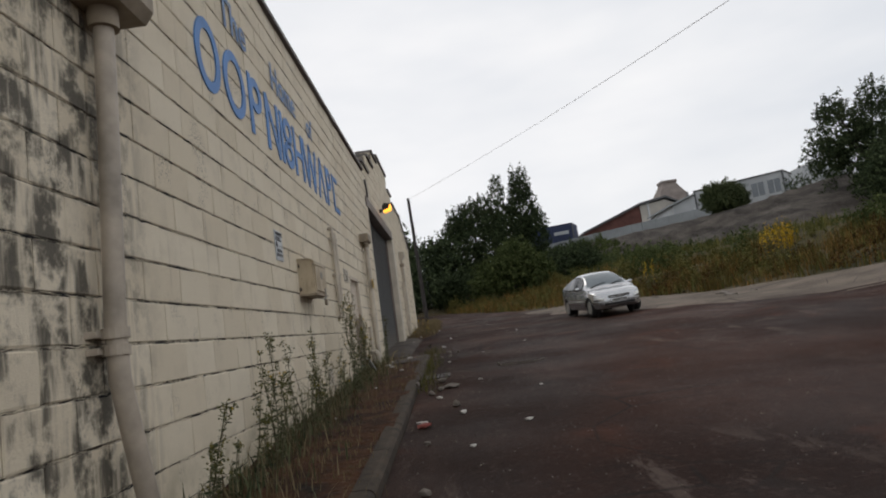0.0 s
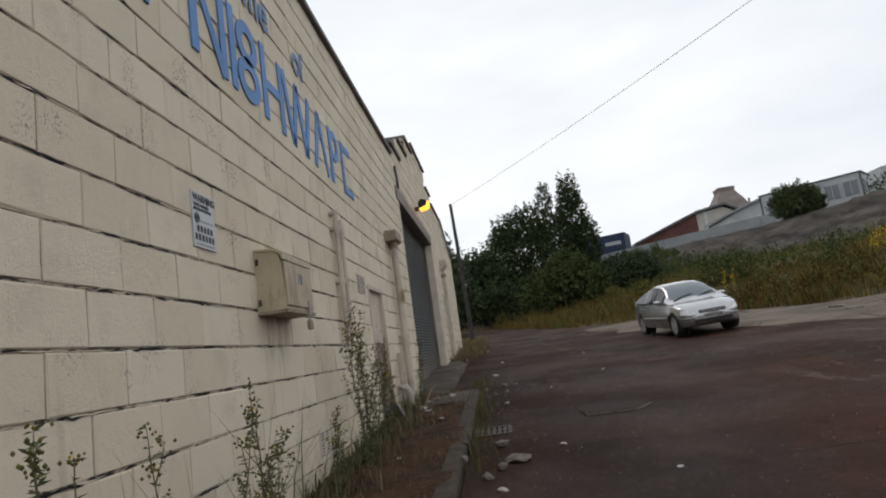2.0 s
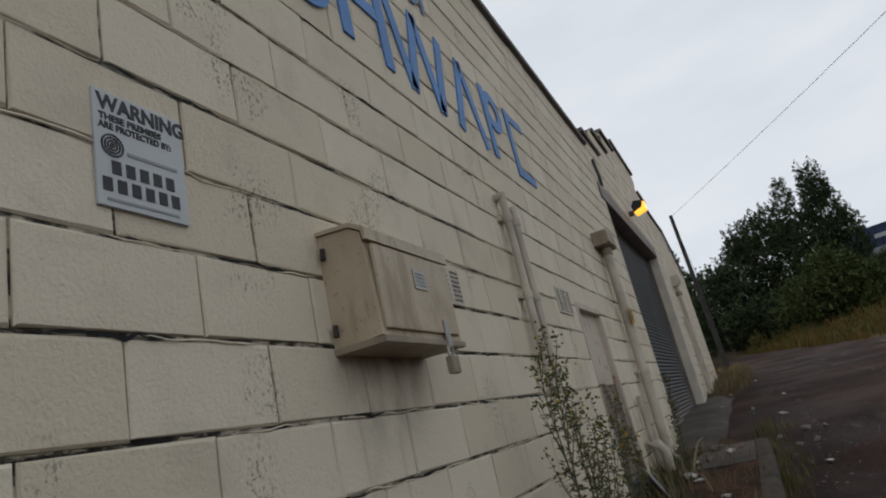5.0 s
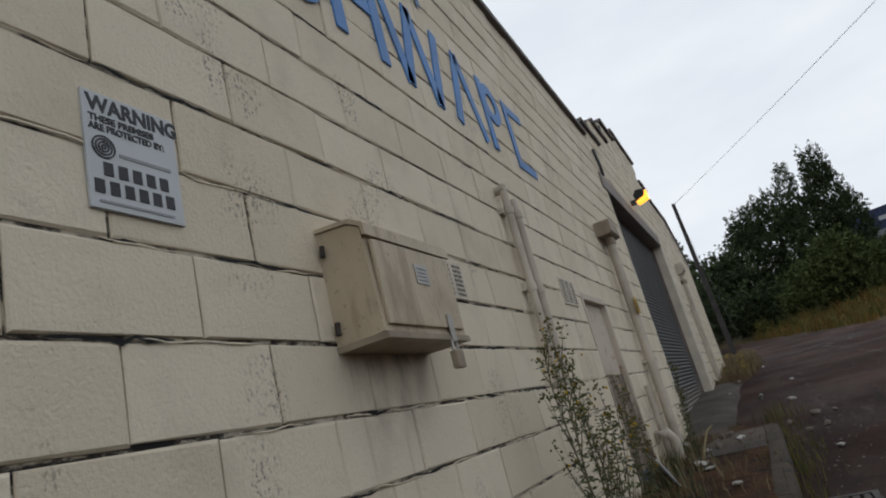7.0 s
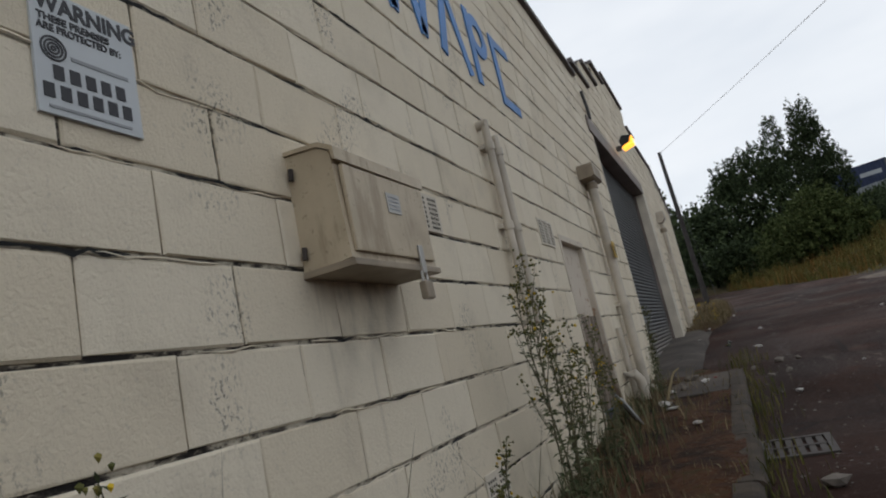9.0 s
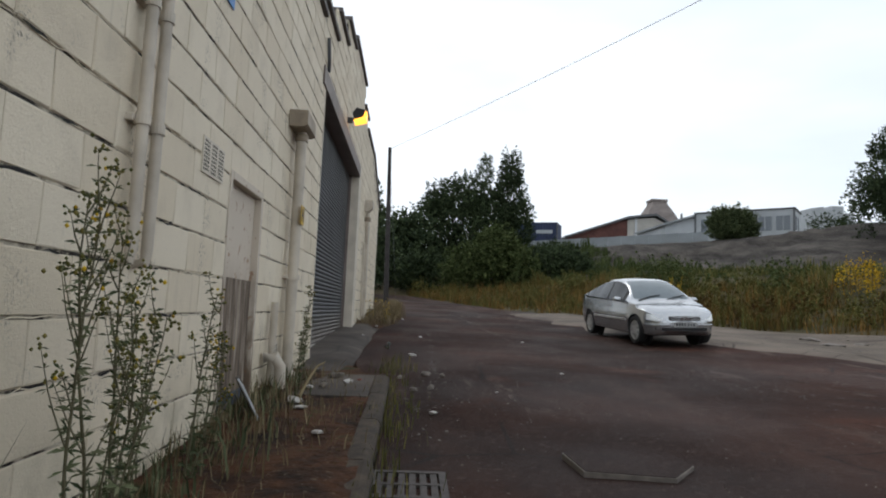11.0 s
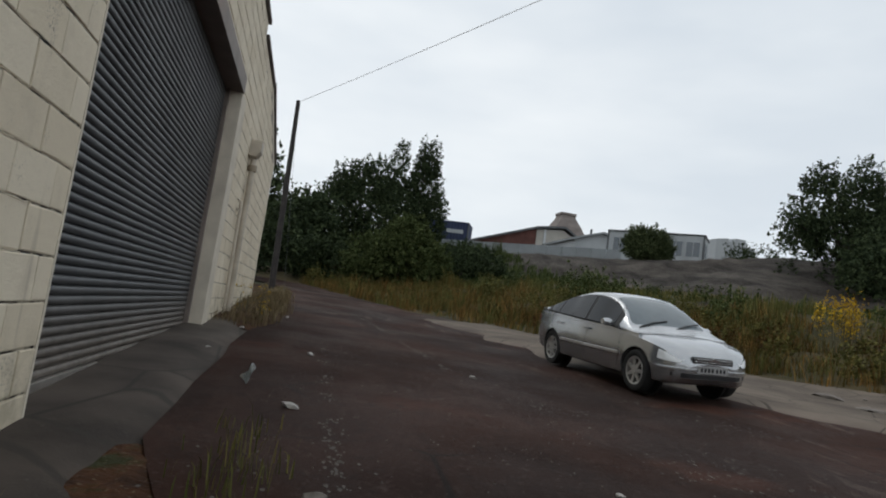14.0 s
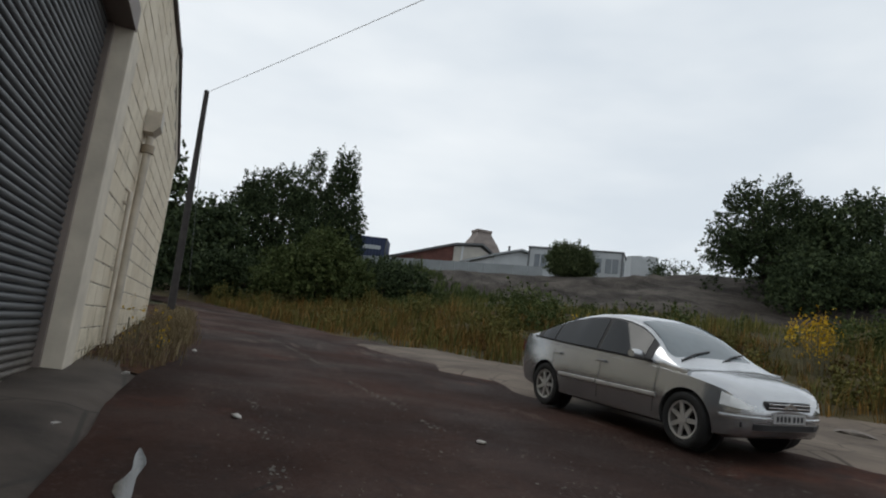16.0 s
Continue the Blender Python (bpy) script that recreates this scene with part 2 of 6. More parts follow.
M_KERB = simple("grimy_kerb_stone", (0.047, 0.034, 0.023), 0.9, vary=0.65, scale=9, bump=0.7)
msl = Mat("mossy_soil", 0.95, 0, 0.2)
sc = msl.ramp(msl.noise(3.2, 9, None, 0.66), (0.34, (0.010, 0.007, 0.005)), (0.46, (0.036, 0.016, 0.008)), (0.56, (0.066, 0.028, 0.012)), (0.66, (0.030, 0.032, 0.011)))
sc = msl.mix(msl.spread(msl.noise(35, 4), 0.6, 0.72, 0, 0.7), sc, (0.15, 0.12, 0.08))
msl.color(sc).bump(msl.noise(18, 6), 0.9, 0.04)
M_SOIL = msl.m
mg = Mat("rough_grass_ground", 0.95, 0, 0.2)
gc = mg.ramp(mg.noise(0.35, 7), (0.32, (0.022, 0.024, 0.010)), (0.5, (0.05, 0.042, 0.018)), (0.68, (0.085, 0.062, 0.028)))
scree = mg.ramp(mg.noise(0.8, 8, (1.5, 0.5, 0.10), 0.62), (0.36, (0.018, 0.015, 0.012)), (0.5, (0.047, 0.040, 0.034)), (0.68, (0.085, 0.074, 0.063)))
attr = mg.t.nodes.new("ShaderNodeAttribute")
attr.attribute_name = "bare"
gully = mg.noise(0.5, 5)
gm_ = mg.spread(mg.calc("ADD", attr.outputs["Fac"], mg.calc("MULTIPLY", mg.calc("SUBTRACT", gully, 0.5), 0.7)), 0.4, 0.65)
mg.color(mg.mix(gm_, gc, scree)).bump(mg.noise(5, 7), 0.8, 0.15)
M_GROUND = mg.m


def foliage(name, a, b, c, rough=0.9):
    m = Mat(name, rough, 0, 0.08)
    r = m.island()
    col = m.ramp(r, (0.1, a), (0.55, b), (0.95, c))
    col = m.mix(m.spread(m.noise(0.6, 3), 0.35, 0.7, 0, 0.5), col, a)
    m.color(col)
    m.b.inputs["Subsurface Weight"].default_value = 0.0
    return m.m


M_LEAF_DARK = foliage("dark_tree_leaves", (0.023, 0.034, 0.018), (0.046, 0.064, 0.030), (0.086, 0.11, 0.050))
M_LEAF_MID = foliage("green_bush_leaves", (0.036, 0.050, 0.018), (0.066, 0.085, 0.030), (0.11, 0.13, 0.048))
M_WEEDY = foliage("yellow_green_weeds", (0.06, 0.062, 0.02), (0.115, 0.11, 0.034), (0.18, 0.155, 0.05))
M_LEAF_PALE = foliage("grey_green_bush_leaves", (0.045, 0.06, 0.028), (0.075, 0.094, 0.042), (0.115, 0.135, 0.062))
M_LEAF_BROWN = foliage("brown_seeding_dock", (0.030, 0.018, 0.008), (0.068, 0.036, 0.013), (0.125, 0.068, 0.022))
M_GRASS = foliage("tall_dry_grass", (0.06, 0.048, 0.016), (0.15, 0.092, 0.028), (0.27, 0.15, 0.046))
M_GRASSG = foliage("green_grass", (0.06, 0.068, 0.02), (0.12, 0.118, 0.036), (0.19, 0.16, 0.056))
M_STRAW = foliage("dry_straw", (0.10, 0.075, 0.04), (0.19, 0.15, 0.085), (0.28, 0.23, 0.14))
M_WEED = foliage("grey_green_weed_leaves", (0.05, 0.065, 0.035), (0.10, 0.115, 0.06), (0.17, 0.175, 0.10))
M_STEM = simple("weed_stem", (0.11, 0.10, 0.055), 0.8, vary=0.3, scale=12)
M_FLOWER = foliage("yellow_flowers", (0.34, 0.20, 0.02), (0.55, 0.36, 0.02), (0.68, 0.47, 0.04))
M_DULLFL = foliage("fading_flower_heads", (0.08, 0.085, 0.03), (0.13, 0.125, 0.04), (0.23, 0.19, 0.055))
M_BARK = simple("dark_bark", (0.05, 0.042, 0.035), 0.9, vary=0.4, scale=8, bump=0.4)
M_POLE = simple("tarred_pole_wood", (0.035, 0.03, 0.028), 0.8, vary=0.35, scale=6)
M_WIRE = simple("grey_cable", (0.8, 0.8, 0.82), 0.7, vary=0.05)

# car
mcp = Mat("silver_car_paint", 0.24, 0.8, 0.5)
mcp.color(mcp.ramp(mcp.noise(3, 3), (0.3, (0.40, 0.41, 0.425)), (0.7, (0.47, 0.48, 0.49))))
mcp.b.inputs["Coat Weight"].default_value = 0.6
mcp.b.inputs["Coat Roughness"].default_value = 0.05
M_PAINT = mcp.m
M_GLASS = simple("dark_car_glass", (0.006, 0.008, 0.010), 0.05, vary=0.1, spec=0.3)
M_SCREEN = simple("windscreen_glass", (0.10, 0.125, 0.14), 0.06, 0.0, vary=0.1, spec=0.9)
M_RUBBER = simple("black_tyre_rubber", (0.018, 0.018, 0.018), 0.85)
M_PLASTIC = simple("black_car_plastic", (0.02, 0.02, 0.021), 0.6)
M_ALLOY = simple("silver_alloy", (0.55, 0.54, 0.52), 0.35, 0.6)
M_LAMP = simple("clear_headlight", (0.78, 0.80, 0.80), 0.12, 0.0, vary=0.15, scale=15, spec=0.8)
M_CHROME = simple("bright_chrome", (0.7, 0.7, 0.7), 0.15, 1.0, vary=0.05)
M_AMBER = simple("red_tail_lens", (0.25, 0.02, 0.015), 0.2)
M_PLATE = simple("white_number_plate", (0.36, 0.36, 0.35), 0.4)

M_CONT_BLUE = simple("blue_container_steel", (0.022, 0.035, 0.085), 0.6, vary=0.3, scale=1)
M_SHEDRED = simple("red_brown_brick_wall", (0.13, 0.055, 0.045), 0.85, vary=0.3, scale=1.2)
M_SHEDWHITE = simple("off_white_wall", (0.42, 0.40, 0.36), 0.8, vary=0.2, scale=0.6)
M_GREYCLAD = simple("pale_grey_cladding", (0.38, 0.40, 0.415), 0.6, vary=0.15, scale=0.5)
M_GREYCLAD2 = simple("grey_panel_fence", (0.25, 0.27, 0.28), 0.6, vary=0.2, scale=0.7)
M_KILN = simple("weathered_brick_stack", (0.21, 0.18, 0.165), 0.9, vary=0.3, scale=1)
M_WINGLASS = simple("far_window_glass", (0.10, 0.12, 0.14), 0.15, vary=0.2, spec=0.7)
M_TRIM = simple("dark_grey_trim", (0.10, 0.105, 0.11), 0.6)
M_RUBBISH = simple("dirty_white_litter", (0.42, 0.40, 0.37), 0.7, vary=0.25, scale=30)
M_REDRUB = simple("faded_red_litter", (0.22, 0.055, 0.045), 0.7, vary=0.3, scale=20)
M_STONE = simple("broken_grey_rubble", (0.15, 0.13, 0.112), 0.9, vary=0.35, scale=15, bump=0.3)
M_IRON = simple("rusty_cast_iron", (0.055, 0.045, 0.04), 0.65, 0.3, vary=0.4, scale=20, bump=0.2)
mw = Mat("puddle_water", 0.12, 0, 0.4)
mw.color((0.012, 0.011, 0.010))
M_WATER = mw.m
ml = Mat("glowing_amber_lens", 0.3)
ml.color((0.8, 0.4, 0.05))
ml.b.inputs["Emission Color"].default_value = (1.0, 0.42, 0.04, 1)
ml.b.inputs["Emission Strength"].default_value = 1.9
M_GLOW = ml.m


# ---- mesh helpers ----
class Shape:
    """Collects vertices and faces for one mesh."""

    def __init__(self):
        self.v, self.f = [], []

    def add(self, verts, faces):
        k = len(self.v)
        self.v.extend(tuple(p) for p in verts)
        self.f.extend(tuple(i + k for i in q) for q in faces)
        return self

    def box(self, x0, y0, z0, x1, y1, z1, bev=0.0):
        if bev <= 0:
            p = [(x, y, z) for z in (z0, z1) for y in (y0, y1) for x in (x0, x1)]
            return self.add(p, [(0, 2, 3, 1), (4, 5, 7, 6), (0, 1, 5, 4), (2, 6, 7, 3), (0, 4, 6, 2), (1, 3, 7, 5)])
        bm = bmesh.new()
        bmesh.ops.create_cube(bm, size=1, matrix=Matrix.LocRotScale(((x0 + x1) / 2, (y0 + y1) / 2, (z0 + z1) / 2), None, (abs(x1 - x0), abs(y1 - y0), abs(z1 - z0))))
        bmesh.ops.bevel(bm, geom=bm.edges[:], offset=bev, segments=2, affect="EDGES", profile=0.6)
        return self.take(bm)

    def take(self, bm):
        bm.verts.index_update()
        self.add([v.co for v in bm.verts], [[v.index for v in f.verts] for f in bm.faces])
        bm.free()
        return self

    def tube(self, path, radius, n=10, caps=True):
        """A tube along points; radius a number or one for each point."""
        pts = [Vector(p) for p in path]
        rr = [float(r) for r in radius] if isinstance(radius, (list, tuple)) else [float(radius)] * len(pts)
        rings = []
        for i, p in enumerate(pts):
            d = (pts[min(i + 1, len(pts) - 1)] - pts[max(i - 1, 0)]).normalized()
            up = Vector((1, 0, 0)) if abs(d.x) < 0.9 else Vector((0, 1, 0))
            a = d.cross(up).normalized()
            b = d.cross(a)
            rings.append([p + rr[i] * (math.cos(2 * math.pi * k / n) * a + math.sin(2 * math.pi * k / n) * b) for k in range(n)])
        return self.loft(rings, caps)

    def loft(self, rings, caps=True, closed=True):
        n = len(rings[0])
        k = n if closed else n - 1
        faces = [(i * n + j, i * n + (j + 1) % n, (i + 1) * n + (j + 1) % n, (i + 1) * n + j) for i in range(len(rings) - 1) for j in range(k)]
        if caps:
            faces += [tuple(reversed(range(n))), tuple((len(rings) - 1) * n + j for j in range(n))]
        return self.add([p for r in rings for p in r], faces)

    def prism(self, outline, axis, a, b):
        """An outline of 2D points pushed along an axis from a to b."""
        def at(p, w):
            q = list(p)
            q.insert("xyz".index(axis), w)
            return q
        n = len(outline)
        return self.add([at(p, a) for p in outline] + [at(p, b) for p in outline], [tuple(range(n)), tuple(reversed(range(n, 2 * n)))] + [(j, j + n, (j + 1) % n + n, (j + 1) % n) for j in range(n)])

    def moved(self, m):
        self.v = [tuple(m @ Vector(p)) for p in self.v]
        return self

    def mesh(self, name, material, smooth=0.0):
        me = bpy.data.meshes.new(name)
        me.from_pydata(self.v, [], self.f)
        if material:
            me.materials.append(material)
        bm = bmesh.new()
        bm.from_mesh(me)
        if len(self.f) < 20000:
            bmesh.ops.recalc_face_normals(bm, faces=bm.faces)
        bm.to_mesh(me)
        bm.free()
        if smooth:
            me.polygons.foreach_set("use_smooth", [True] * len(me.polygons))
            me.set_sharp_from_angle(angle=radians(smooth))
        return me


def part(name, shape, material, parent=None, label="", smooth=0.0):
    ob = new(name, shape.mesh(name, material, smooth))
    if parent is not None:
        ob.parent = parent
    return tagged(ob, label)


def thing(name, place, label, category, group="", turn=0.0):
    ob = new(name)
    ob.matrix_basis = pose(*place, 0, 0, turn)
    ob.empty_display_size = 0.1
    return tagged(ob, label, category, group)


def smoothstep(a, b, x):
    t = np.clip((np.asarray(x, float) - a) / (b - a), 0, 1)
    return t * t * (3 - 2 * t)


# ---- the lie of the land ----
RIGHT_Y = [-60, 11.5, 13, 14.5, 16, 20, 23, 26, 29.5, 34, 38, 45, 55, 70, 120]
RIGHT_X = [60, 45, 26, 14, 12.2, 10.8, 9.3, 6.8, 5.1, 3.7, 3.0, 1.2, -5, -19, -69]
LEFT_Y = [-60, 13, 14.5, 19.6, 21, 24, 29, 35, 40, 45, 55, 70, 120]
LEFT_X = [0.96, 0.96, 0.5, 0.5, 0.8, 0.9, 0.85, 0.6, -0.4, -2.6, -9, -23, -73]


def verge_x(y):
    return np.interp(y, RIGHT_Y, RIGHT_X)


def road_z(x, y):
    """The road climbs along the wall, and again towards the side road."""
    x, y = np.asarray(x, float), np.asarray(y, float)
    z = -0.02 + 0.045 * np.clip(y, -40, 70)
    z = z + 0.10 * smoothstep(3.4, 7.8, x)
    return z + 0.17 * np.clip(x - 9.8, 0, 14) * smoothstep(32, 15, y)


CREST = [(-58, 130), (-8, 95), (9.8, 70), (17.6, 60), (24.6, 52), (28.4, 42), (33, 33), (48, 25), (80, 20), (160, 15)]
CREST_Z = 7.2
FOOT = [(-70, 120), (-20, 70), (-6, 55), (1.2, 45), (3.7, 34), (5.1, 29.5), (6.8, 26), (9.3, 23), (10.8, 20), (12.2, 16.5), (16, 15.6), (26, 14.5), (60, 12), (160, 8)]


def line_gap(x, y, line):
    """The distance to a line of points, and on which side of it a place lies."""
    x, y = np.asarray(x, float), np.asarray(y, float)
    best, side = np.full(x.shape, 1e9), np.ones(x.shape)
    for (ax, ay), (bx, by) in zip(line, line[1:]):
        ux, uy = bx - ax, by - ay
        k = np.clip(((x - ax) * ux + (y - ay) * uy) / (ux * ux + uy * uy), 0, 1)
        d = np.hypot(x - ax - k * ux, y - ay - k * uy)
        s = np.sign(ux * (y - ay) - uy * (x - ax))
        near = d < best
        best, side = np.where(near, d, best), np.where(near, s, side)
    return best * side


def bank(x, y):
    """How far up the bank a place lies: 0 at its foot, 1 at its crest."""
    a, b = line_gap(x, y, FOOT), line_gap(x, y, CREST)
    up = np.where(a <= 0, 0.0, np.where(b >= 0, 1.0, a / np.maximum(a - b, 1e-6)))
    return up


def land_z(x, y):
    x, y = np.asarray(x, float), np.asarray(y, float)
    u = bank(x, y)
    low = road_z(np.minimum(x, 24), y)
    rise = 0.40 * smoothstep(0.0, 0.62, u) + 0.60 * smoothstep(0.52, 0.97, u)
    z = low + (CREST_Z - low) * rise
    left = 0.25 * smoothstep(-1.0, -6, x) * smoothstep(24, 30, y)
    return z + left


def wobble(x, y, s, amp, seed=0.0):
    return amp * noise.noise(Vector((x * s, y * s, seed)))


def grid(xs, ys, fn):
    sh = Shape()
    sh.v = [(x, y, fn(x, y)) for y in ys for x in xs]
    n = len(xs)
    sh.f = [(j * n + i, j * n + i + 1, (j + 1) * n + i + 1, (j + 1) * n + i) for j in range(len(ys) - 1) for i in range(n - 1)]
    return sh


gx = np.unique(np.r_[-3000, -1200, -500, -250, np.arange(-120, -10, 10), np.arange(-10, 44, 0.8), np.arange(44, 160, 8), 250, 500, 1200, 3000])
gy = np.unique(np.r_[-3000, -1200, -500, -200, np.arange(-80, 10, 6), np.arange(10, 72, 0.8), np.arange(72, 200, 8), 300, 500, 1200, 3000])
XX, YY = np.meshgrid(gx, gy)
ZZ, UU = land_z(XX, YY), bank(XX, YY)
on_road = (XX < verge_x(YY) + 0.3) & (UU <= 0)
ground = Shape()
face_slope = np.clip(UU, 0, 1)
for zz, xx, yy, u in zip(ZZ.ravel(), XX.ravel(), YY.ravel(), UU.ravel()):
    ease = min(1, u * 8) * (1.0 if u < 0.5 else 0.45)
    rough = wobble(xx, yy, 0.35, 0.35 * ease) + wobble(xx, yy, 1.1, 0.12 * ease)
    if 0.5 < u < 1:
        rough += 0.5 * wobble(xx * 1.0 + yy * 0.9, 0, 0.55, 1.0, 3.0) * math.sin(math.pi * (u - 0.5) * 2)
    ground.v.append((xx, yy, zz + rough - (0.07 if u <= 0 else 0.0)))
n_ = len(gx)
ground.f = [(j * n_ + i, j * n_ + i + 1, (j + 1) * n_ + i + 1, (j + 1) * n_ + i) for j in range(len(gy) - 1) for i in range(n_ - 1)]
ground_ob = part("ground", ground, M_GROUND, smooth=60)
tagged(ground_ob, "rough grassy bank with a bare grey scree face", "ground", kind="structure")
bare = ground_ob.data.attributes.new("bare", "FLOAT", "POINT")
along = np.clip((XX - 9) / 6, 0, 1) * np.clip((36 - XX) / 4, 0, 1)
strip = 0.75 * np.exp(-((UU - 0.44) / 0.07) ** 2) * np.clip((XX - 5) / 4, 0, 1) * np.clip((20 - XX) / 4, 0, 1)
bare.data.foreach_set("value", np.maximum(smoothstep(0.5, 0.62, UU) * smoothstep(1.02, 0.98, UU) * along, strip).ravel().astype("f"))

# road sheet
road = Shape()
ry = np.r_[np.arange(-40, -4, 3.0), np.arange(-4, 30, 0.35), np.arange(30, 80, 1.0)]
NU = 60
for y in ry:
    a, b = float(np.interp(y, LEFT_Y, LEFT_X)), float(verge_x(y))
    a += wobble(0, y, 0.9, 0.05) if y > 13.5 else 0
    b += wobble(9, y, 0.5, 0.5)
    for i in range(NU + 1):
        x = a + (b - a) * (i / NU) ** 1.5
        z = float(road_z(x, y)) + wobble(x, y, 0.6, 0.025) + wobble(x, y, 2.3, 0.008)
        road.v.append((x, y, z - (0.09 if i == NU else 0)))
road.f = [(j * (NU + 1) + i, j * (NU + 1) + i + 1, (j + 1) * (NU + 1) + i + 1, (j + 1) * (NU + 1) + i) for j in range(len(ry) - 1) for i in range(NU)]
tagged(part("road", road, M_ROAD, smooth=60), "worn red-brown tarmac road with pale patches", "road", kind="structure")

# concrete hard standing beside the road
lay = Shape()
ly = np.arange(14.2, 28.2, 0.4)
for y in ly:
    a = float(np.interp(y, [14, 16, 18, 20, 23, 26, 28], [9.2, 7.4, 5.95, 5.2, 4.6, 4.4, 4.2])) + wobble(3, y, 0.8, 0.5)
    b = float(verge_x(y)) + 0.5
    for i in range(9):
        x = a + (b - a) * i / 8
        lay.v.append((x, y, float(road_z(x, y)) + 0.035 + wobble(x, y, 0.6, 0.025) - (0.07 if i in (0, 8) else 0)))
lay.f = [(j * 9 + i, j * 9 + i + 1, (j + 1) * 9 + i + 1, (j + 1) * 9 + i) for j in range(len(ly) - 1) for i in range(8)]
tagged(part("hard_standing", lay, M_SLAB, smooth=60), "cracked pale concrete hard standing beside the road", "pavement", kind="structure")

# soil strip along the wall, and the concrete apron of the shutter
strip_ = grid(np.linspace(-0.1, 0.9, 12), np.arange(-4, 13.4, 0.18), lambda x, y: float(road_z(1, y)) + 0.085 + wobble(x, y, 2.0, 0.03) + wobble(x, y, 6.0, 0.014) + 0.05 * max(0, 0.3 - x))
tagged(part("pavement", strip_, M_SOIL, smooth=60), "narrow strip of mossy red-brown soil and old pavement", "pavement", kind="structure")
apron = grid(np.linspace(-0.35, 0.62, 10), np.arange(13.1, 20.4, 0.3), lambda x, y: float(road_z(1, y)) + 0.04 - 0.075 * float(smoothstep(0.25 + 0.1 * math.sin(y * 2.1), 0.6, x)) + wobble(x, y, 1.2, 0.02))
tagged(part("pavement_1", apron, M_CONC, smooth=60), "stained concrete apron before the roller shutter", "pavement", kind="structure")
corner = grid(np.linspace(0.4, 1.08, 8), np.arange(12.9, 14.9, 0.15), lambda x, y: float(road_z(1, y)) - 0.005 - 0.05 * float(smoothstep(0.8, 1.05, x + (y - 13.2) * 0.28)) + wobble(x, y, 3.0, 0.03) + wobble(x, y, 8.0, 0.012))
tagged(part("pavement_2", corner, M_SOIL, smooth=60), "wet dark soil where the kerb breaks off", "pavement", kind="structure")
verge2 = grid(np.linspace(-0.6, 1.0, 14), np.arange(19.8, 34, 0.3), lambda x, y: float(road_z(1, y)) + 0.05 * float(smoothstep(19.8, 21.0, y)) + 0.02 - 0.10 * float(smoothstep(0.35, 0.95, x + (y - 21) * 0.05)) + wobble(x, y, 1.5, 0.03))
tagged(part("verge", verge2, M_SOIL, smooth=60), "weedy brown soil verge at the foot of the wall", "ground", kind="structure")

# ---- the block wall ----
WALL_A, WALL_B, COURSE, BLOCK, BED = -3.15, 26.3, 0.205, 0.41, 1.61
SHUT_A, SHUT_B, SHUT_TOP = 14.48, 19.3, 3.79
DOOR_A, DOOR_B, DOOR_TOP = 11.03, 11.86, 2.06
PARAPET = BED + 14 * COURSE
TOPS = [(WALL_A, 14.1, PARAPET), (14.1, 15.2, PARAPET + COURSE), (15.2, 16.3, PARAPET + 3 * COURSE), (16.3, 17.4, PARAPET + 5 * COURSE), (17.4, 19.7, PARAPET + 6 * COURSE), (19.7, 20.7, PARAPET + 4 * COURSE), (20.7, 23.0, PARAPET + 3 * COURSE)]
SLOPE = (23.0, PARAPET + 3 * COURSE, 26.3, PARAPET - COURSE)
wall = tagged(new("wall_1"), "long cream-painted concrete block wall with stained joints", "wall", kind="structure")


def core(sh, y0, y1, z0, z1):
    sh.box(-0.32, y0, z0, -0.007, y1, z1)


cores = Shape()
core(cores, WALL_A, DOOR_A, -1.0, PARAPET)
core(cores, DOOR_A, DOOR_B, DOOR_TOP, PARAPET)
core(cores, DOOR_B, 14.1, -1.0, PARAPET)
core(cores, 14.1, SHUT_A, -1.0, TOPS[1][2])
for p, q, t in TOPS[1:]:
    if q > SHUT_A and p < SHUT_B:
        core(cores, max(p, SHUT_A), min(q, SHUT_B), SHUT_TOP, t)
    if q > SHUT_B:
        core(cores, max(p, SHUT_B), q, -1.0, t)
cores.prism([(SLOPE[0], -1.0), (SLOPE[2], -1.0), (SLOPE[2], SLOPE[3]), (SLOPE[0], SLOPE[1])], "x", -0.32, -0.007)
part("mortar", cores, M_MORTAR, wall, "grimy mortar joints")


def block_shape(length, seed):
    """A block's face, bevelled and a little uneven, with its centre at the origin."""
    rng = random.Random(seed)
    h, g = COURSE - 0.011, 0.006
    a, b = length / 2 - g / 2, h / 2
    j = lambda s: rng.uniform(-s, s)
    ring0 = [(-0.03, sy * a, sz * b) for sy, sz in ((-1, -1), (1, -1), (1, 1), (-1, 1))]
    ring1 = [(-0.0035 + j(0.001), sy * (a + j(0.0018)), sz * (b + j(0.0035))) for sy, sz in ((-1, -1), (1, -1), (1, 1), (-1, 1))]
    ring2 = [(0.0 + j(0.0022), sy * (a - 0.005 + j(0.002)), sz * (b - 0.006 + j(0.0035))) for sy, sz in ((-1, -1), (1, -1), (1, 1), (-1, 1))]
    sh = Shape()
    f = [(i * 4 + k, i * 4 + (k + 1) % 4, i * 4 + 4 + (k + 1) % 4, i * 4 + 4 + k) for i in range(2) for k in range(4)]
    return sh.add(ring0 + ring1 + ring2, f + [(8, 9, 10, 11)])


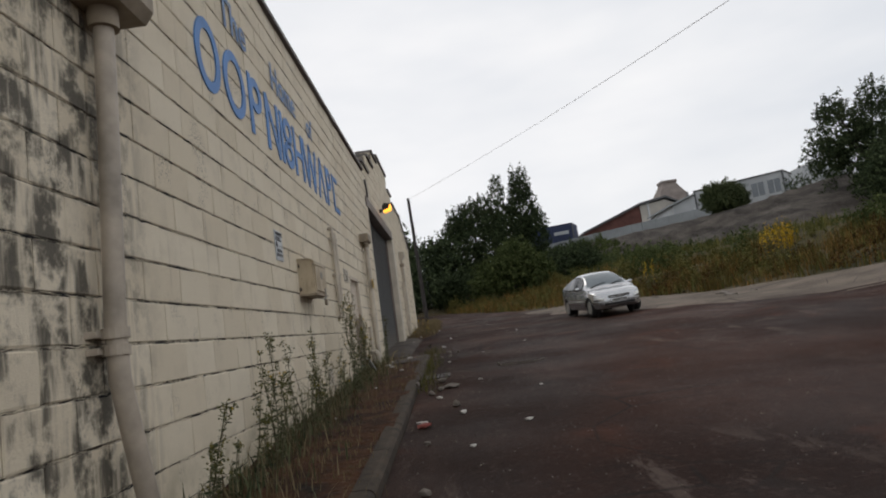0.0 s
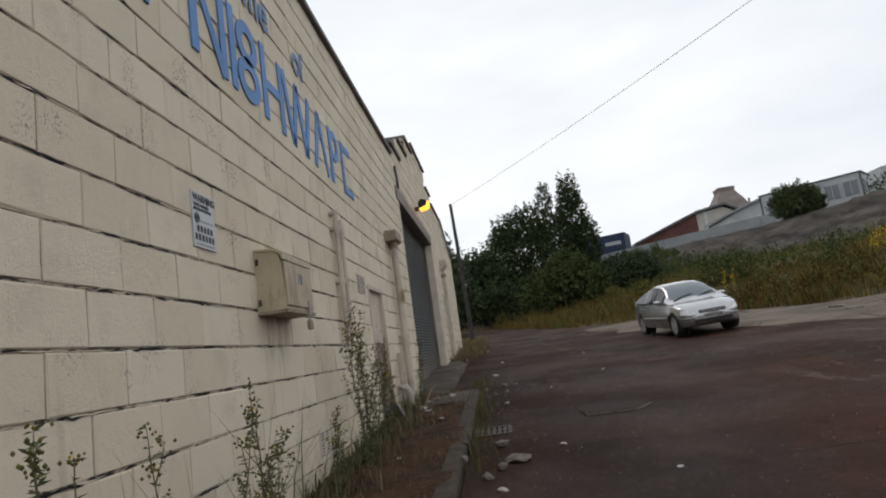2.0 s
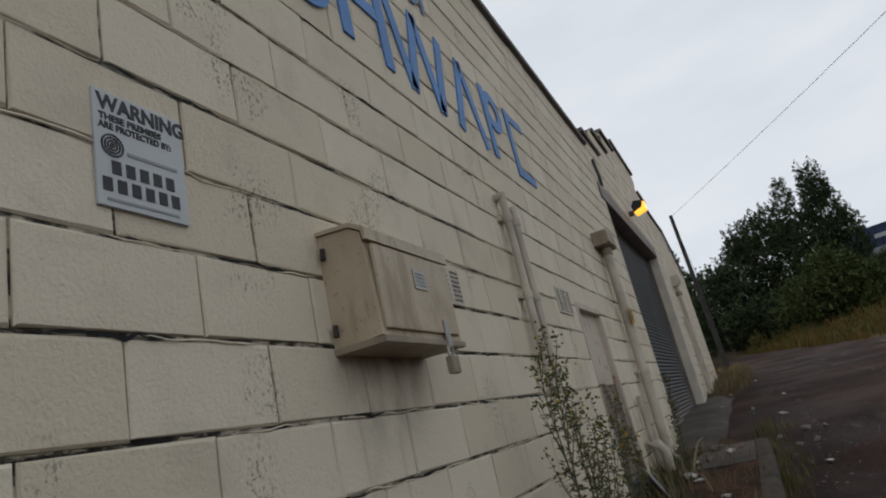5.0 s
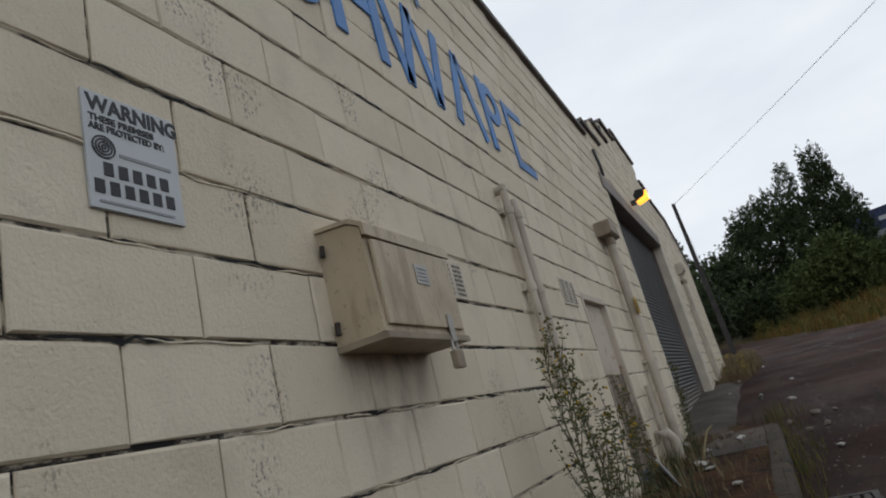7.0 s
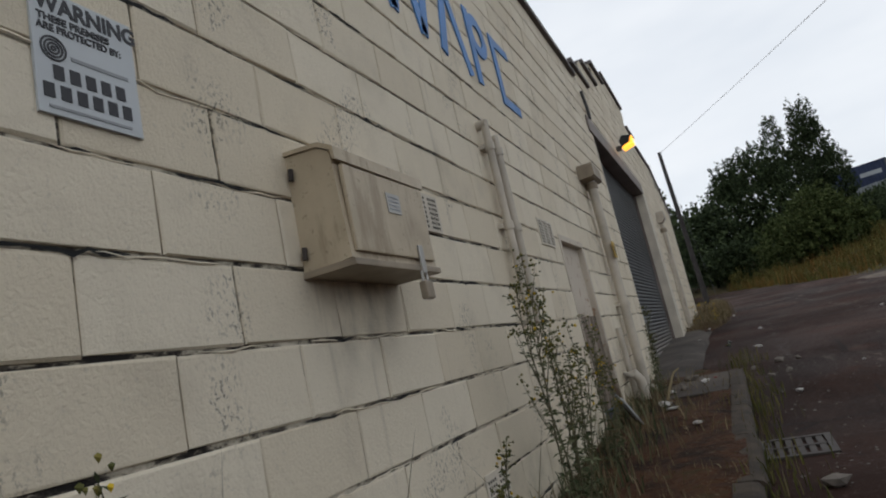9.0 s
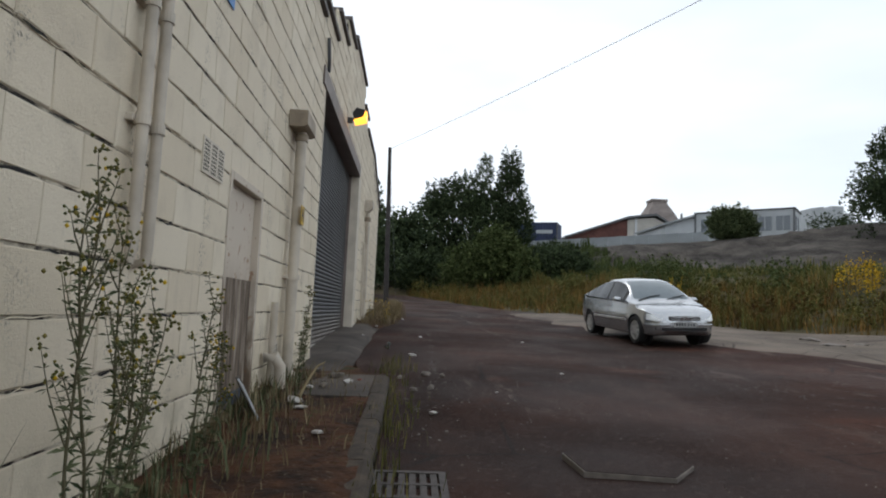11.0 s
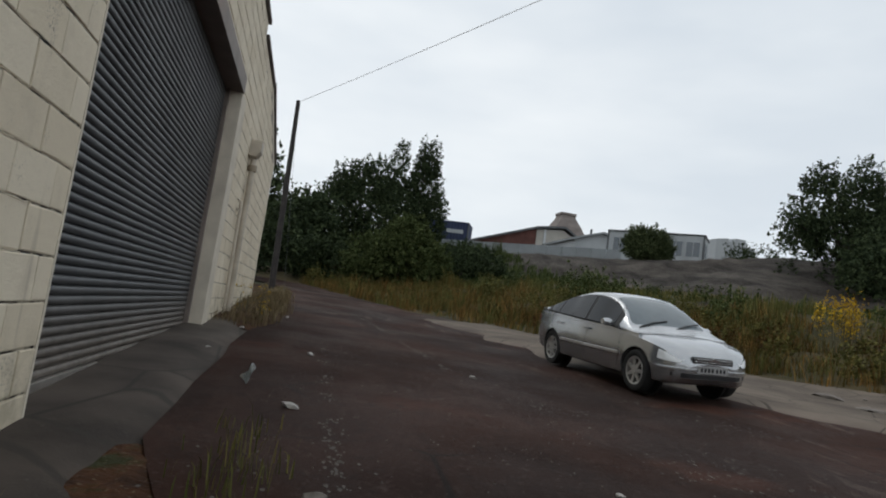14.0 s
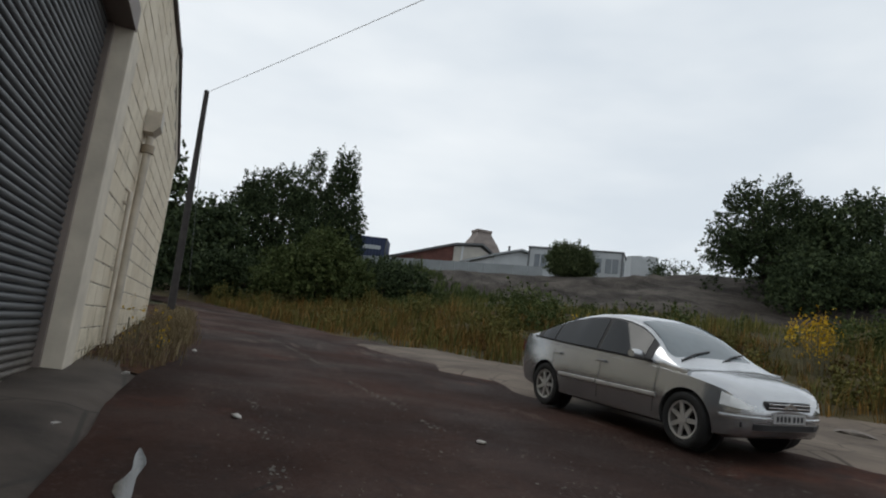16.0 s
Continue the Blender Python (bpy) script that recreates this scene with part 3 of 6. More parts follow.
def block_rows():
    """Every block of the running bond: its row's base and its two ends, cut at the openings and the stepped top."""
    for k in range(-10, 22):
        z = BED + COURSE * k
        first = 7.33 + (BLOCK / 2 if k % 2 else 0.0)
        n0 = math.floor((WALL_A - first) / BLOCK)
        for n in range(n0, math.ceil((WALL_B - first) / BLOCK) + 1):
            a, b = max(first + n * BLOCK, WALL_A), min(first + (n + 1) * BLOCK, WALL_B)
            mid = (a + b) / 2
            top = next((t for p, q, t in TOPS if p <= mid < q), float(np.interp(b, (SLOPE[0], SLOPE[2]), (SLOPE[1], SLOPE[3]))))
            if b - a < 0.05 or z + COURSE > top + 0.01:
                continue
            pieces = [(a, b)]
            for p, q, zt in ((SHUT_A, SHUT_B, SHUT_TOP), (DOOR_A, DOOR_B, DOOR_TOP)):
                if z + COURSE * 0.5 < zt:
                    pieces = [s for u, v in pieces for s in ((u, min(v, p)), (max(u, q), v)) if s[1] - s[0] > 0.04]
            yield from ((z, u, v) for u, v in pieces)


whole = [block_shape(BLOCK, s).mesh("block", M_BLOCK) for s in range(5)]
rest_blocks = Shape()
count = 0
for z, a, b in block_rows():
    rng = random.Random(int(a * 1000) * 31 + int(z * 1000))
    place = (rng.uniform(-0.0018, 0.0022), (a + b) / 2, z + COURSE / 2)
    if 4.0 < (a + b) / 2 < 10.6 and 0.2 < z < 3.2 and abs(b - a - BLOCK) < 1e-3 and count < 295:
        ob = new("block", whole[rng.randrange(5)])
        ob.parent = wall
        ob.matrix_basis = pose(*place, rng.uniform(-0.25, 0.25), 0, rng.uniform(-0.2, 0.2))
        count += 1
    else:
        one = block_shape(b - a, rng.randrange(10**6)).moved(pose(*place))
        rest_blocks.add(one.v, one.f)
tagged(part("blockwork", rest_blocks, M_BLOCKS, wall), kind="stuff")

# beads of old pointing that stand proud along the joints
rng = np.random.default_rng(12)
bead = Shape()
for k in range(-6, 14):
    zj, y = BED + COURSE * k, 1.5
    while y < 14.1:
        run_ = rng.uniform(0.1, 0.9)
        n = max(3, int(run_ / 0.045))
        if not (DOOR_A - 0.1 < y + run_ and y < DOOR_B + 0.1 and zj < DOOR_TOP + 0.05):
            pts_ = [(0.0005 + rng.uniform(-0.002, 0.0015), min(y + run_ * i / n, 14.1), zj + rng.normal(-0.002, 0.0034)) for i in range(n + 1)]
            rad = [0.0008] + list(rng.uniform(0.0012, 0.0036, n - 1)) + [0.0008]
            bead.tube(pts_, rad, 5, False)
        y += run_ + rng.exponential(0.35)
tagged(part("pointing", bead, M_BLOCKS, wall, "uneven proud beads of painted pointing"), kind="stuff")

gaps = Shape()
for k in range(-6, 14):
    zj, y = BED + COURSE * k, 2.0
    while y < 14.0:
        y += rng.exponential(0.55)
        run_ = rng.uniform(0.03, 0.32)
        if y + run_ < 14.0 and not (DOOR_A - 0.1 < y + run_ and y < DOOR_B + 0.1 and zj < DOOR_TOP + 0.1):
            n = max(2, int(run_ / 0.03))
            mid_z = [zj + rng.normal(-0.002, 0.003) for _ in range(n + 1)]
            half = [0.0008] + [rng.uniform(0.002, 0.0065) for _ in range(n - 1)] + [0.0008]
            pts_ = [(y + run_ * i / n, mid_z[i] + half[i]) for i in range(n + 1)] + [(y + run_ * i / n, mid_z[i] - half[i]) for i in reversed(range(n + 1))]
            gaps.add([(0.0028, a, b) for a, b in pts_], [tuple(range(len(pts_)))])
        y += run_
tagged(part("open_joint", gaps, M_DARK, wall, "dark open gaps in the joints"), kind="stuff")

# reveals of the openings, the coping and the rest of the shed
rev = Shape()
rev.box(-0.32, SHUT_B - 0.004, 0.2, 0.012, SHUT_B + 0.42, SHUT_TOP, 0.01)
part("jamb", rev, M_RENDER, wall, "smooth cream rendered jamb")
rev = Shape().box(-0.32, SHUT_A - 0.02, 0.2, 0.004, SHUT_A + 0.004, SHUT_TOP)
part("jamb", rev, M_RENDER, wall)
lin = Shape().box(-0.3, SHUT_A - 0.25, SHUT_TOP - 0.015, 0.02, SHUT_B + 0.05, SHUT_TOP + 0.2, 0.008)
part("lintel", lin, M_LINTEL, wall, "brown painted steel lintel")
for a, b, t in TOPS:
    cop = Shape()
    y = a
    while y < b - 0.02:
        e = min(y + 0.9, b)
        cop.box(-0.36, y + 0.004, t - 0.006, 0.045, e - 0.004, t + 0.055, 0.008)
        y = e
    part("coping", cop, M_COPING, wall, "dark weathered coping")
part("coping", Shape().prism([(SLOPE[0], SLOPE[1] - 0.12), (SLOPE[2] + 0.03, SLOPE[3] - 0.12), (SLOPE[2] + 0.03, SLOPE[3] + 0.05), (SLOPE[0], SLOPE[1] + 0.05)], "x", -0.36, 0.004), M_RENDER, wall, "sloping cream verge")
part("coping", Shape().prism([(SLOPE[0], SLOPE[1] + 0.052), (SLOPE[2] + 0.03, SLOPE[3] + 0.052), (SLOPE[2] + 0.03, SLOPE[3] + 0.095), (SLOPE[0], SLOPE[1] + 0.095)], "x", -0.38, 0.045), M_COPING, wall, "dark sloping coping")
shed = Shape().box(-12, WALL_A, 2.9, -0.33, WALL_B, 3.0)
tagged(part("roof", shed, M_ROOF), "flat grey sheet roof behind the parapet", "roof", kind="structure")
for nm, bx in (("wall_2", (-12.3, WALL_B - 0.3, -1, -0.33, WALL_B - 0.004, 3.1)), ("wall_3", (-12.3, WALL_A, -1, -0.33, WALL_A + 0.3, 3.1)), ("wall_4", (-12.6, WALL_A, -1, -12.32, WALL_B, 3.1))):
    tagged(part(nm, Shape().box(*bx), M_RENDER), "plain cream-painted shed wall", "wall", kind="structure")
tagged(part("floor", Shape().box(-12, WALL_A + 0.3, 0.1, -0.33, WALL_B - 0.3, 0.2), M_CONC), "bare concrete floor inside the shed", "floor", kind="structure")

# ---- roller shutter ----
shutter = thing("roller_shutter", (-0.2, SHUT_A, 0), "closed grey ribbed steel roller shutter, dirty towards the ground", "shutter")
SLAT = 0.058
zs = float(road_z(0, SHUT_A)) + 0.05
slat = Shape()
prof = [(-0.012, 0.0), (0.004, 0.002), (0.016, 0.014), (0.021, 0.032), (0.018, 0.050), (0.006, 0.064), (-0.006, 0.068), (-0.012, 0.075)]
slat.loft([[(x * 0.85, y, z * SLAT / 0.075) for x, z in prof] for y in (0.02, SHUT_B - SHUT_A - 0.02)], caps=False, closed=False)
slat_me = slat.mesh("slat", M_SHUTTER, 50)
for k in range(int((SHUT_TOP - zs) / SLAT) + 2):
    s = new("slat", slat_me)
    s.parent = shutter
    s.matrix_basis = pose(0, 0, zs + 0.06 + k * SLAT)
part("bottom_rail", Shape().box(-0.02, 0.02, zs - 0.02, 0.035, SHUT_B - SHUT_A - 0.02, zs + 0.06, 0.006), M_STEEL, shutter)
for y in (0.0, SHUT_B - SHUT_A - 0.07):
    part("guide_rail", Shape().box(-0.03, y, zs - 0.1, 0.06, y + 0.07, SHUT_TOP - 0.02, 0.004), M_LINTEL, shutter)

# ---- old side door ----
door = tagged(new("door_1"), "disused cream door with peeling rusty paint", "door", kind="structure")
part("leaf", Shape().box(-0.09, DOOR_A + 0.05, 0.30, -0.045, DOOR_B - 0.05, DOOR_TOP - 0.05, 0.004), M_DOOR, door)
for y in (DOOR_A, DOOR_B - 0.05):
    part("frame", Shape().box(-0.12, y + 0.001, 0.2, 0.004, y + 0.049, DOOR_TOP - 0.001, 0.005), M_DOOR, door)
part("frame", Shape().box(-0.12, DOOR_A + 0.05, DOOR_TOP - 0.05, 0.006, DOOR_B - 0.05, DOOR_TOP - 0.001, 0.005), M_DOOR, door)
part("patch_panel", Shape().box(-0.045, DOOR_A + 0.06, 0.5, -0.03, DOOR_B - 0.07, 1.42, 0.003), M_ROTTEN, door, "rotten bare panel screwed over the door")
part("kick_plate", Shape().box(-0.03, DOOR_A + 0.055, 0.5, -0.018, DOOR_B - 0.06, 0.69, 0.003), M_KICK, door, "flaking dark blue kick plate")
part("notice", Shape().box(-0.044, DOOR_A + 0.06, 1.43, -0.041, DOOR_A + 0.18, 1.62), M_WHITE, door, "small pale paper notice")


# ---- pipes and boxes on the wall ----
def collar(y, z, r, x):
    return Shape().tube([(x, y, z - 0.022), (x, y, z + 0.022)], r * 1.28, 14).box(-0.005, y - r * 1.9, z - 0.014, x * 0.6, y + r * 1.9, z + 0.014, 0.003)


pipe = thing("downpipe", (0, 0, 0), "thick grey-cream downpipe with a square hopper, bent at its foot", "pipe")
part("pipe", Shape().tube([(0.085, 4.29, 2.66), (0.085, 4.27, 2.2), (0.085, 4.21, 1.25), (0.09, 4.21, 1.05), (0.11, 4.26, 0.75), (0.14, 4.35, 0.3), (0.15, 4.37, 0.1)], 0.044, 16), M_PIPE0, pipe, smooth=50)
hop = Shape().prism([(0.005, 2.72), (0.2, 2.72), (0.24, 2.78), (0.24, 3.0), (0.005, 3.0)], "y", 4.11, 4.47)
part("hopper", hop, M_HOPPER, pipe, "brown stained square rainwater hopper")
part("socket", Shape().tube([(0.085, 4.29, 2.63), (0.085, 4.29, 2.73)], 0.068, 14), M_HOPPER, pipe, smooth=50)
part("clip", collar(4.21, 1.24, 0.044, 0.085), M_PIPE0, pipe)
part("clip", collar(4.21, 1.17, 0.043, 0.085), M_PIPE0, pipe)
part("spout", Shape().tube([(0.1, 4.23, 3.0), (0.1, 4.21, 3.2), (0.02, 4.20, 3.4), (-0.05, 4.20, 3.5)], 0.05, 12), M_TRIM, pipe, smooth=50)

for cy_, top_ in ((9.68, 2.58), (9.82, 2.52)):
    pipe = thing("conduit_pipe", (0, 0, 0), "slim cream-painted pipe running up the wall beside its twin", "pipe", "pair of slim wall pipes")
    part("pipe", Shape().tube([(-0.02, cy_, 1.40), (0.045, cy_, 1.41), (0.05, cy_, 1.46), (0.05, cy_, 1.9), (0.05, cy_, top_)], 0.023, 12), M_PIPE, pipe, smooth=50)
    part("cap", Shape().tube([(-0.01, cy_, top_ - 0.02), (0.06, cy_, top_ - 0.02)], 0.028, 12), M_PIPE, pipe, smooth=50)
    for z in (1.95, 2.42):
        part("clip", collar(cy_, z, 0.023, 0.05), M_PIPE, pipe)

pipe = thing("downpipe", (0, 0, 0), "cream downpipe with a small square hopper beside the shutter", "pipe")
part("pipe", Shape().tube([(0.075, 12.78, 2.78), (0.075, 12.78, 1.3), (0.075, 12.78, 0.62)], 0.045, 14), M_PIPE, pipe, smooth=50)
part("hopper", Shape().prism([(0.005, 2.78), (0.13, 2.78), (0.16, 2.80), (0.16, 2.92), (0.005, 2.92)], "y", 12.55, 12.98), M_HOPPER, pipe)
part("socket", Shape().tube([(0.075, 12.78, 2.70), (0.075, 12.78, 2.76)], 0.058, 14), M_HOPPER, pipe, smooth=50)
part("clip", collar(12.78, 1.5, 0.045, 0.075), M_PIPE, pipe)
part("shoe", Shape().tube([(0.075, 12.78, 0.78), (0.085, 12.78, 0.68), (0.16, 12.8, 0.63)], 0.05, 12), M_PIPE, pipe, smooth=50)
stub = thing("waste_pipe", (0, 0, 0), "short cream stub pipe bending out of the wall foot", "pipe")
part("pipe", Shape().tube([(0.02, 12.12, 0.86), (0.1, 12.14, 0.87), (0.14, 12.16, 0.80), (0.145, 12.16, 0.58)], 0.045, 12), M_PIPE, stub, smooth=50)
stub = thing("waste_pipe", (0, 0, 0), "thin cream upright pipe beside the old door", "pipe")
part("pipe", Shape().tube([(0.05, 12.26, 0.55), (0.05, 12.26, 1.28)], 0.028, 10), M_PIPE, stub, smooth=50)

far_pipe = thing("downpipe", (0, 0, 0), "cream downpipe with an elbow and small hopper past the shutter", "pipe")
part("pipe", Shape().tube([(0.07, 21.2, 3.35), (0.07, 21.22, 2.2), (0.07, 21.3, 0.92)], 0.042, 12), M_PIPE, far_pipe, smooth=50)
part("hopper", Shape().prism([(0.005, 3.38), (0.1, 3.38), (0.17, 3.46), (0.17, 3.62), (0.005, 3.62)], "y", 21.05, 21.35), M_PIPE, far_pipe)
part("socket", Shape().tube([(0.07, 21.2, 3.16), (0.07, 21.2, 3.25)], 0.07, 12), M_HOPPER, far_pipe, smooth=50)
thin = thing("conduit_pipe", (0, 0, 0), "thin cream pipe beside the far downpipe", "pipe")
part("pipe", Shape().tube([(0.05, 20.95, 0.92), (0.05, 20.75, 2.62), (-0.02, 20.75, 2.66)], 0.024, 10), M_PIPE, thin, smooth=50)
part("clip", collar(20.76, 2.5, 0.024, 0.05), M_PIPE, thin)
part("clip", collar(20.85, 1.8, 0.024, 0.05), M_PIPE, thin)

BOX_Y, BOX_Z = 7.81, 1.59
box = thing("meter_box", (0.0, BOX_Y, BOX_Z), "beige padlocked metal meter box fixed to the wall", "box")
W_, H_, D_ = 0.53, 0.345, 0.165
part("body", Shape().prism([(0.0, 0.0), (D_, 0.012), (D_ - 0.012, H_ - 0.02), (D_ - 0.05, H_), (0.0, H_ + 0.01)], "y", 0.0, W_), M_BOX, box)
part("lid", Shape().prism([(0.0, H_ + 0.012), (D_ - 0.045, H_ + 0.002), (D_ - 0.005, H_ - 0.022), (D_ - 0.002, H_ - 0.05), (D_ + 0.008, H_ - 0.05), (D_ + 0.006, H_ - 0.012), (D_ - 0.04, H_ + 0.014), (0.0, H_ + 0.024)], "y", -0.008, W_ + 0.008), M_BOX, box)
part("door", Shape().box(D_ - 0.004, 0.02, 0.03, D_ + 0.010, W_ - 0.02, H_ - 0.06, 0.004), M_BOX, box)
part("base_lip", Shape().box(0.0, -0.006, -0.012, D_ + 0.012, W_ + 0.006, 0.008, 0.003), M_HOPPER, box)
lab = part("label_plate", Shape().box(D_ + 0.009, 0.24, 0.17, D_ + 0.013, 0.325, 0.235), M_STEEL, box, "small dull label plate with worn lines")
for k in range(4):
    part("line", Shape().box(D_ + 0.013, 0.25, 0.18 + k * 0.013, D_ + 0.0145, 0.315, 0.185 + k * 0.013), M_GREYINK, lab)
part("hasp", Shape().box(D_ + 0.010, 0.385, -0.02, D_ + 0.018, 0.415, 0.075, 0.003), M_STEEL, box, "bright steel hasp")
lock = part("padlock", Shape().box(D_ - 0.004, 0.375, -0.105, D_ + 0.022, 0.43, -0.045, 0.006), M_HOPPER, box, "old brass padlock")
part("shackle", Shape().tube([(D_ + 0.009, 0.386, -0.05), (D_ + 0.009, 0.386, -0.015), (D_ + 0.009, 0.402, 0.0), (D_ + 0.009, 0.419, -0.015), (D_ + 0.009, 0.419, -0.05)], 0.005, 8), M_STEEL, lock)
for z in (0.04, H_ - 0.07):
    part("hinge", Shape().tube([(0.02, -0.012, z), (0.02, -0.008, z + 0.035)], 0.008, 10), M_IRON, box)


def air_vent(y, z, w, h, label):
    v = thing("air_vent", (0.002, y, z), label, "vent", "air vents in the wall")
    part("plate", Shape().box(-0.01, 0, 0, 0.006, w, h, 0.002), M_RENDER, v)
    holes = Shape()
    cols = max(2, int(w / 0.10))
    for c in range(cols):
        for i in range(4):
            for k in range(int(h / 0.021) - 1):
                y0 = c * w / cols + w / cols * 0.14 + i * w / cols * 0.19
                z0 = 0.015 + k * 0.021
                holes.box(0.004, y0, z0, 0.0072, y0 + 0.011, z0 + 0.012)
    tagged(part("grille", holes, M_DARK, v, "dark square holes of the grille"), kind="stuff")


air_vent(8.62, 1.82, 0.22, 0.17, "cream-painted square-holed air brick beside the meter box")
air_vent(8.72, 0.62, 0.25, 0.2, "grubby square-holed air brick near the wall foot")
air_vent(10.5, 1.93, 0.36, 0.19, "cream-painted wide air brick beside the old door")
air_vent(12.45, 0.78, 0.22, 0.18, "cream-painted air brick low by the downpipe")


# ---- writing ----
def words(name, text, size, material, parent, m, label="", stretch=1.0, bold=0.0):
    cu = bpy.data.curves.new(name, "FONT")
    cu.body, cu.size, cu.extrude, cu.align_x = text, size, 0.0012, "LEFT"
    cu.offset = bold
    tmp = bpy.data.objects.new(name, cu)
    me = bpy.data.meshes.new_from_object(tmp)
    bpy.data.objects.remove(tmp)
    me.name = name
    me.materials.clear()
    me.materials.append(material)
    ob = new(name, me)
    ob.parent = parent
    ob.matrix_basis = m @ Matrix.Diagonal((stretch, 1, 1, 1))
    return tagged(ob, label)


FACE = Matrix(((0, 0, 1, 0), (1, 0, 0, 0), (0, 1, 0, 0), (0, 0, 0, 1)))
sign = thing("warning_sign", (0.004, 7.085, 1.875), "white security warning sign with black lettering, fixed to the blocks", "sign")
part("board", Shape().box(-0.004, 0, 0, 0.004, 0.228, 0.272, 0.0015), M_WHITE, sign)


def on_sign(y, z, x=0.0045):
    return Matrix.Translation((x, y, z)) @ FACE


words("heading", "WARNING", 0.052, M_INK, sign, on_sign(0.010, 0.226), stretch=0.9, bold=0.0016)
words("line", "THESE PREMISES", 0.022, M_INK, sign, on_sign(0.012, 0.201), stretch=1.0, bold=0.0006)
words("line", "ARE PROTECTED BY:", 0.022, M_INK, sign, on_sign(0.010, 0.180), stretch=0.9, bold=0.0006)
for r in (0.027, 0.020, 0.013, 0.006):
    ring = Shape()
    seg = 28
    ring.loft([[(0.0045 + dx, 0.04 + rr * math.cos(2 * math.pi * i / seg), 0.142 + rr * math.sin(2 * math.pi * i / seg)) for i in range(seg)] for dx, rr in ((0, r), (0.0012, r), (0.0012, r - 0.0038), (0, r - 0.0038))], caps=False)
    part("emblem_ring", ring, M_INK, sign)
part("printed_bar", Shape().box(0.0045, 0.075, 0.128, 0.0055, 0.205, 0.136), M_GREYINK, sign)
for z, y, n in ((0.076, 0.035, 5), (0.034, 0.012, 6)):
    for k in range(n):
        y0 = y + k * 0.034
        part("printed_bar", Shape().box(0.0045, y0, z, 0.0058, y0 + 0.022, z + 0.031, 0.0004), M_INK, sign)
part("printed_bar", Shape().box(0.0045, 0.02, 0.013, 0.0055, 0.2, 0.019), M_GREYINK, sign)

hyd = thing("hydrant_sign", (0.125, 12.76, 1.96), "small yellow hydrant plate on the downpipe", "sign")
part("plate", Shape().box(0, -0.07, 0, 0.006, 0.08, 0.165, 0.002), M_YELLOW, hyd)
words("letter", "H", 0.15, M_INK, hyd, Matrix.Translation((0.0065, -0.05, 0.03)) @ FACE, bold=0.002)

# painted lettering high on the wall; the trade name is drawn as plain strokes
small = tagged(new("wall_lettering"), "faded blue letters fixed high on the block wall", "lettering")
words("word", "The", 0.40, M_PALEBLUE, small, Matrix.Translation((0.012, 6.15, 3.66)) @ FACE, bold=0.006)
words("word", "Home", 0.40, M_PALEBLUE, small, Matrix.Translation((0.012, 7.5, 3.64)) @ FACE, stretch=0.95, bold=0.006)
words("word", "of", 0.38, M_PALEBLUE, small, Matrix.Translation((0.012, 8.98, 3.62)) @ FACE, bold=0.006)
big = tagged(new("wall_emblem"), "row of bright blue painted strokes and rings along the wall", "lettering")


def stroke(y0, z0, y1, z1, w=0.08, proud=0.011):
    d = Vector((y1 - y0, z1 - z0)).normalized()
    nrm = Vector((-d.y, d.x)) * w / 2
    q = [(y0 + nrm.x, z0 + nrm.y), (y1 + nrm.x, z1 + nrm.y), (y1 - nrm.x, z1 - nrm.y), (y0 - nrm.x, z0 - nrm.y)]
    part("stroke", Shape().prism(q, "x", 0.002, proud), M_BLUE, big)


def ring_shape(y, z, ry_, rz_, w=0.08):
    sh, seg = Shape(), 32
    sh.loft([[(x, y + (ry_ - d) * math.cos(2 * math.pi * i / seg), z + (rz_ - d) * math.sin(2 * math.pi * i / seg)) for i in range(seg)] for x, d in ((0.002, 0), (0.0115, 0), (0.0115, w), (0.002, w))], caps=False)
    part("ring", sh, M_BLUE, big)


LZ0, LZ1 = 2.94, 3.49
LM, LQ = (LZ0 + LZ1) / 2, (LZ1 - LZ0) / 4
for y, ry_, z, rz_ in ((5.83, 0.23, LM, 2 * LQ), (6.38, 0.25, LM, 2 * LQ), (6.93, 0.17, LM + LQ * 0.85, LQ * 1.15), (8.0, 0.165, LM + LQ * 0.92, LQ * 1.08), (8.0, 0.175, LM - LQ * 0.92, LQ * 1.08), (10.13, 0.16, LM + LQ * 0.85, LQ * 1.15)):
    ring_shape(y, z, ry_, rz_)
for y in (6.78, 7.26, 7.62, 7.76, 8.28, 8.62, 9.99, 10.46):
    stroke(y, LZ0, y, LZ1)
for y0, y1 in ((7.26, 7.62), (8.70, 8.86), (9.02, 8.86), (9.02, 9.18), (9.34, 9.18), (9.62, 9.43), (9.62, 9.83)):
    stroke(y0, LZ1, y1, LZ0, 0.075, 0.0105)
for y0, y1, z in ((8.28, 8.62, LM), (10.46, 10.82, LZ1 - 0.04), (10.46, 10.82, LZ0 + 0.04)):
    stroke(y0, z, y1, z, 0.07, 0.0095)

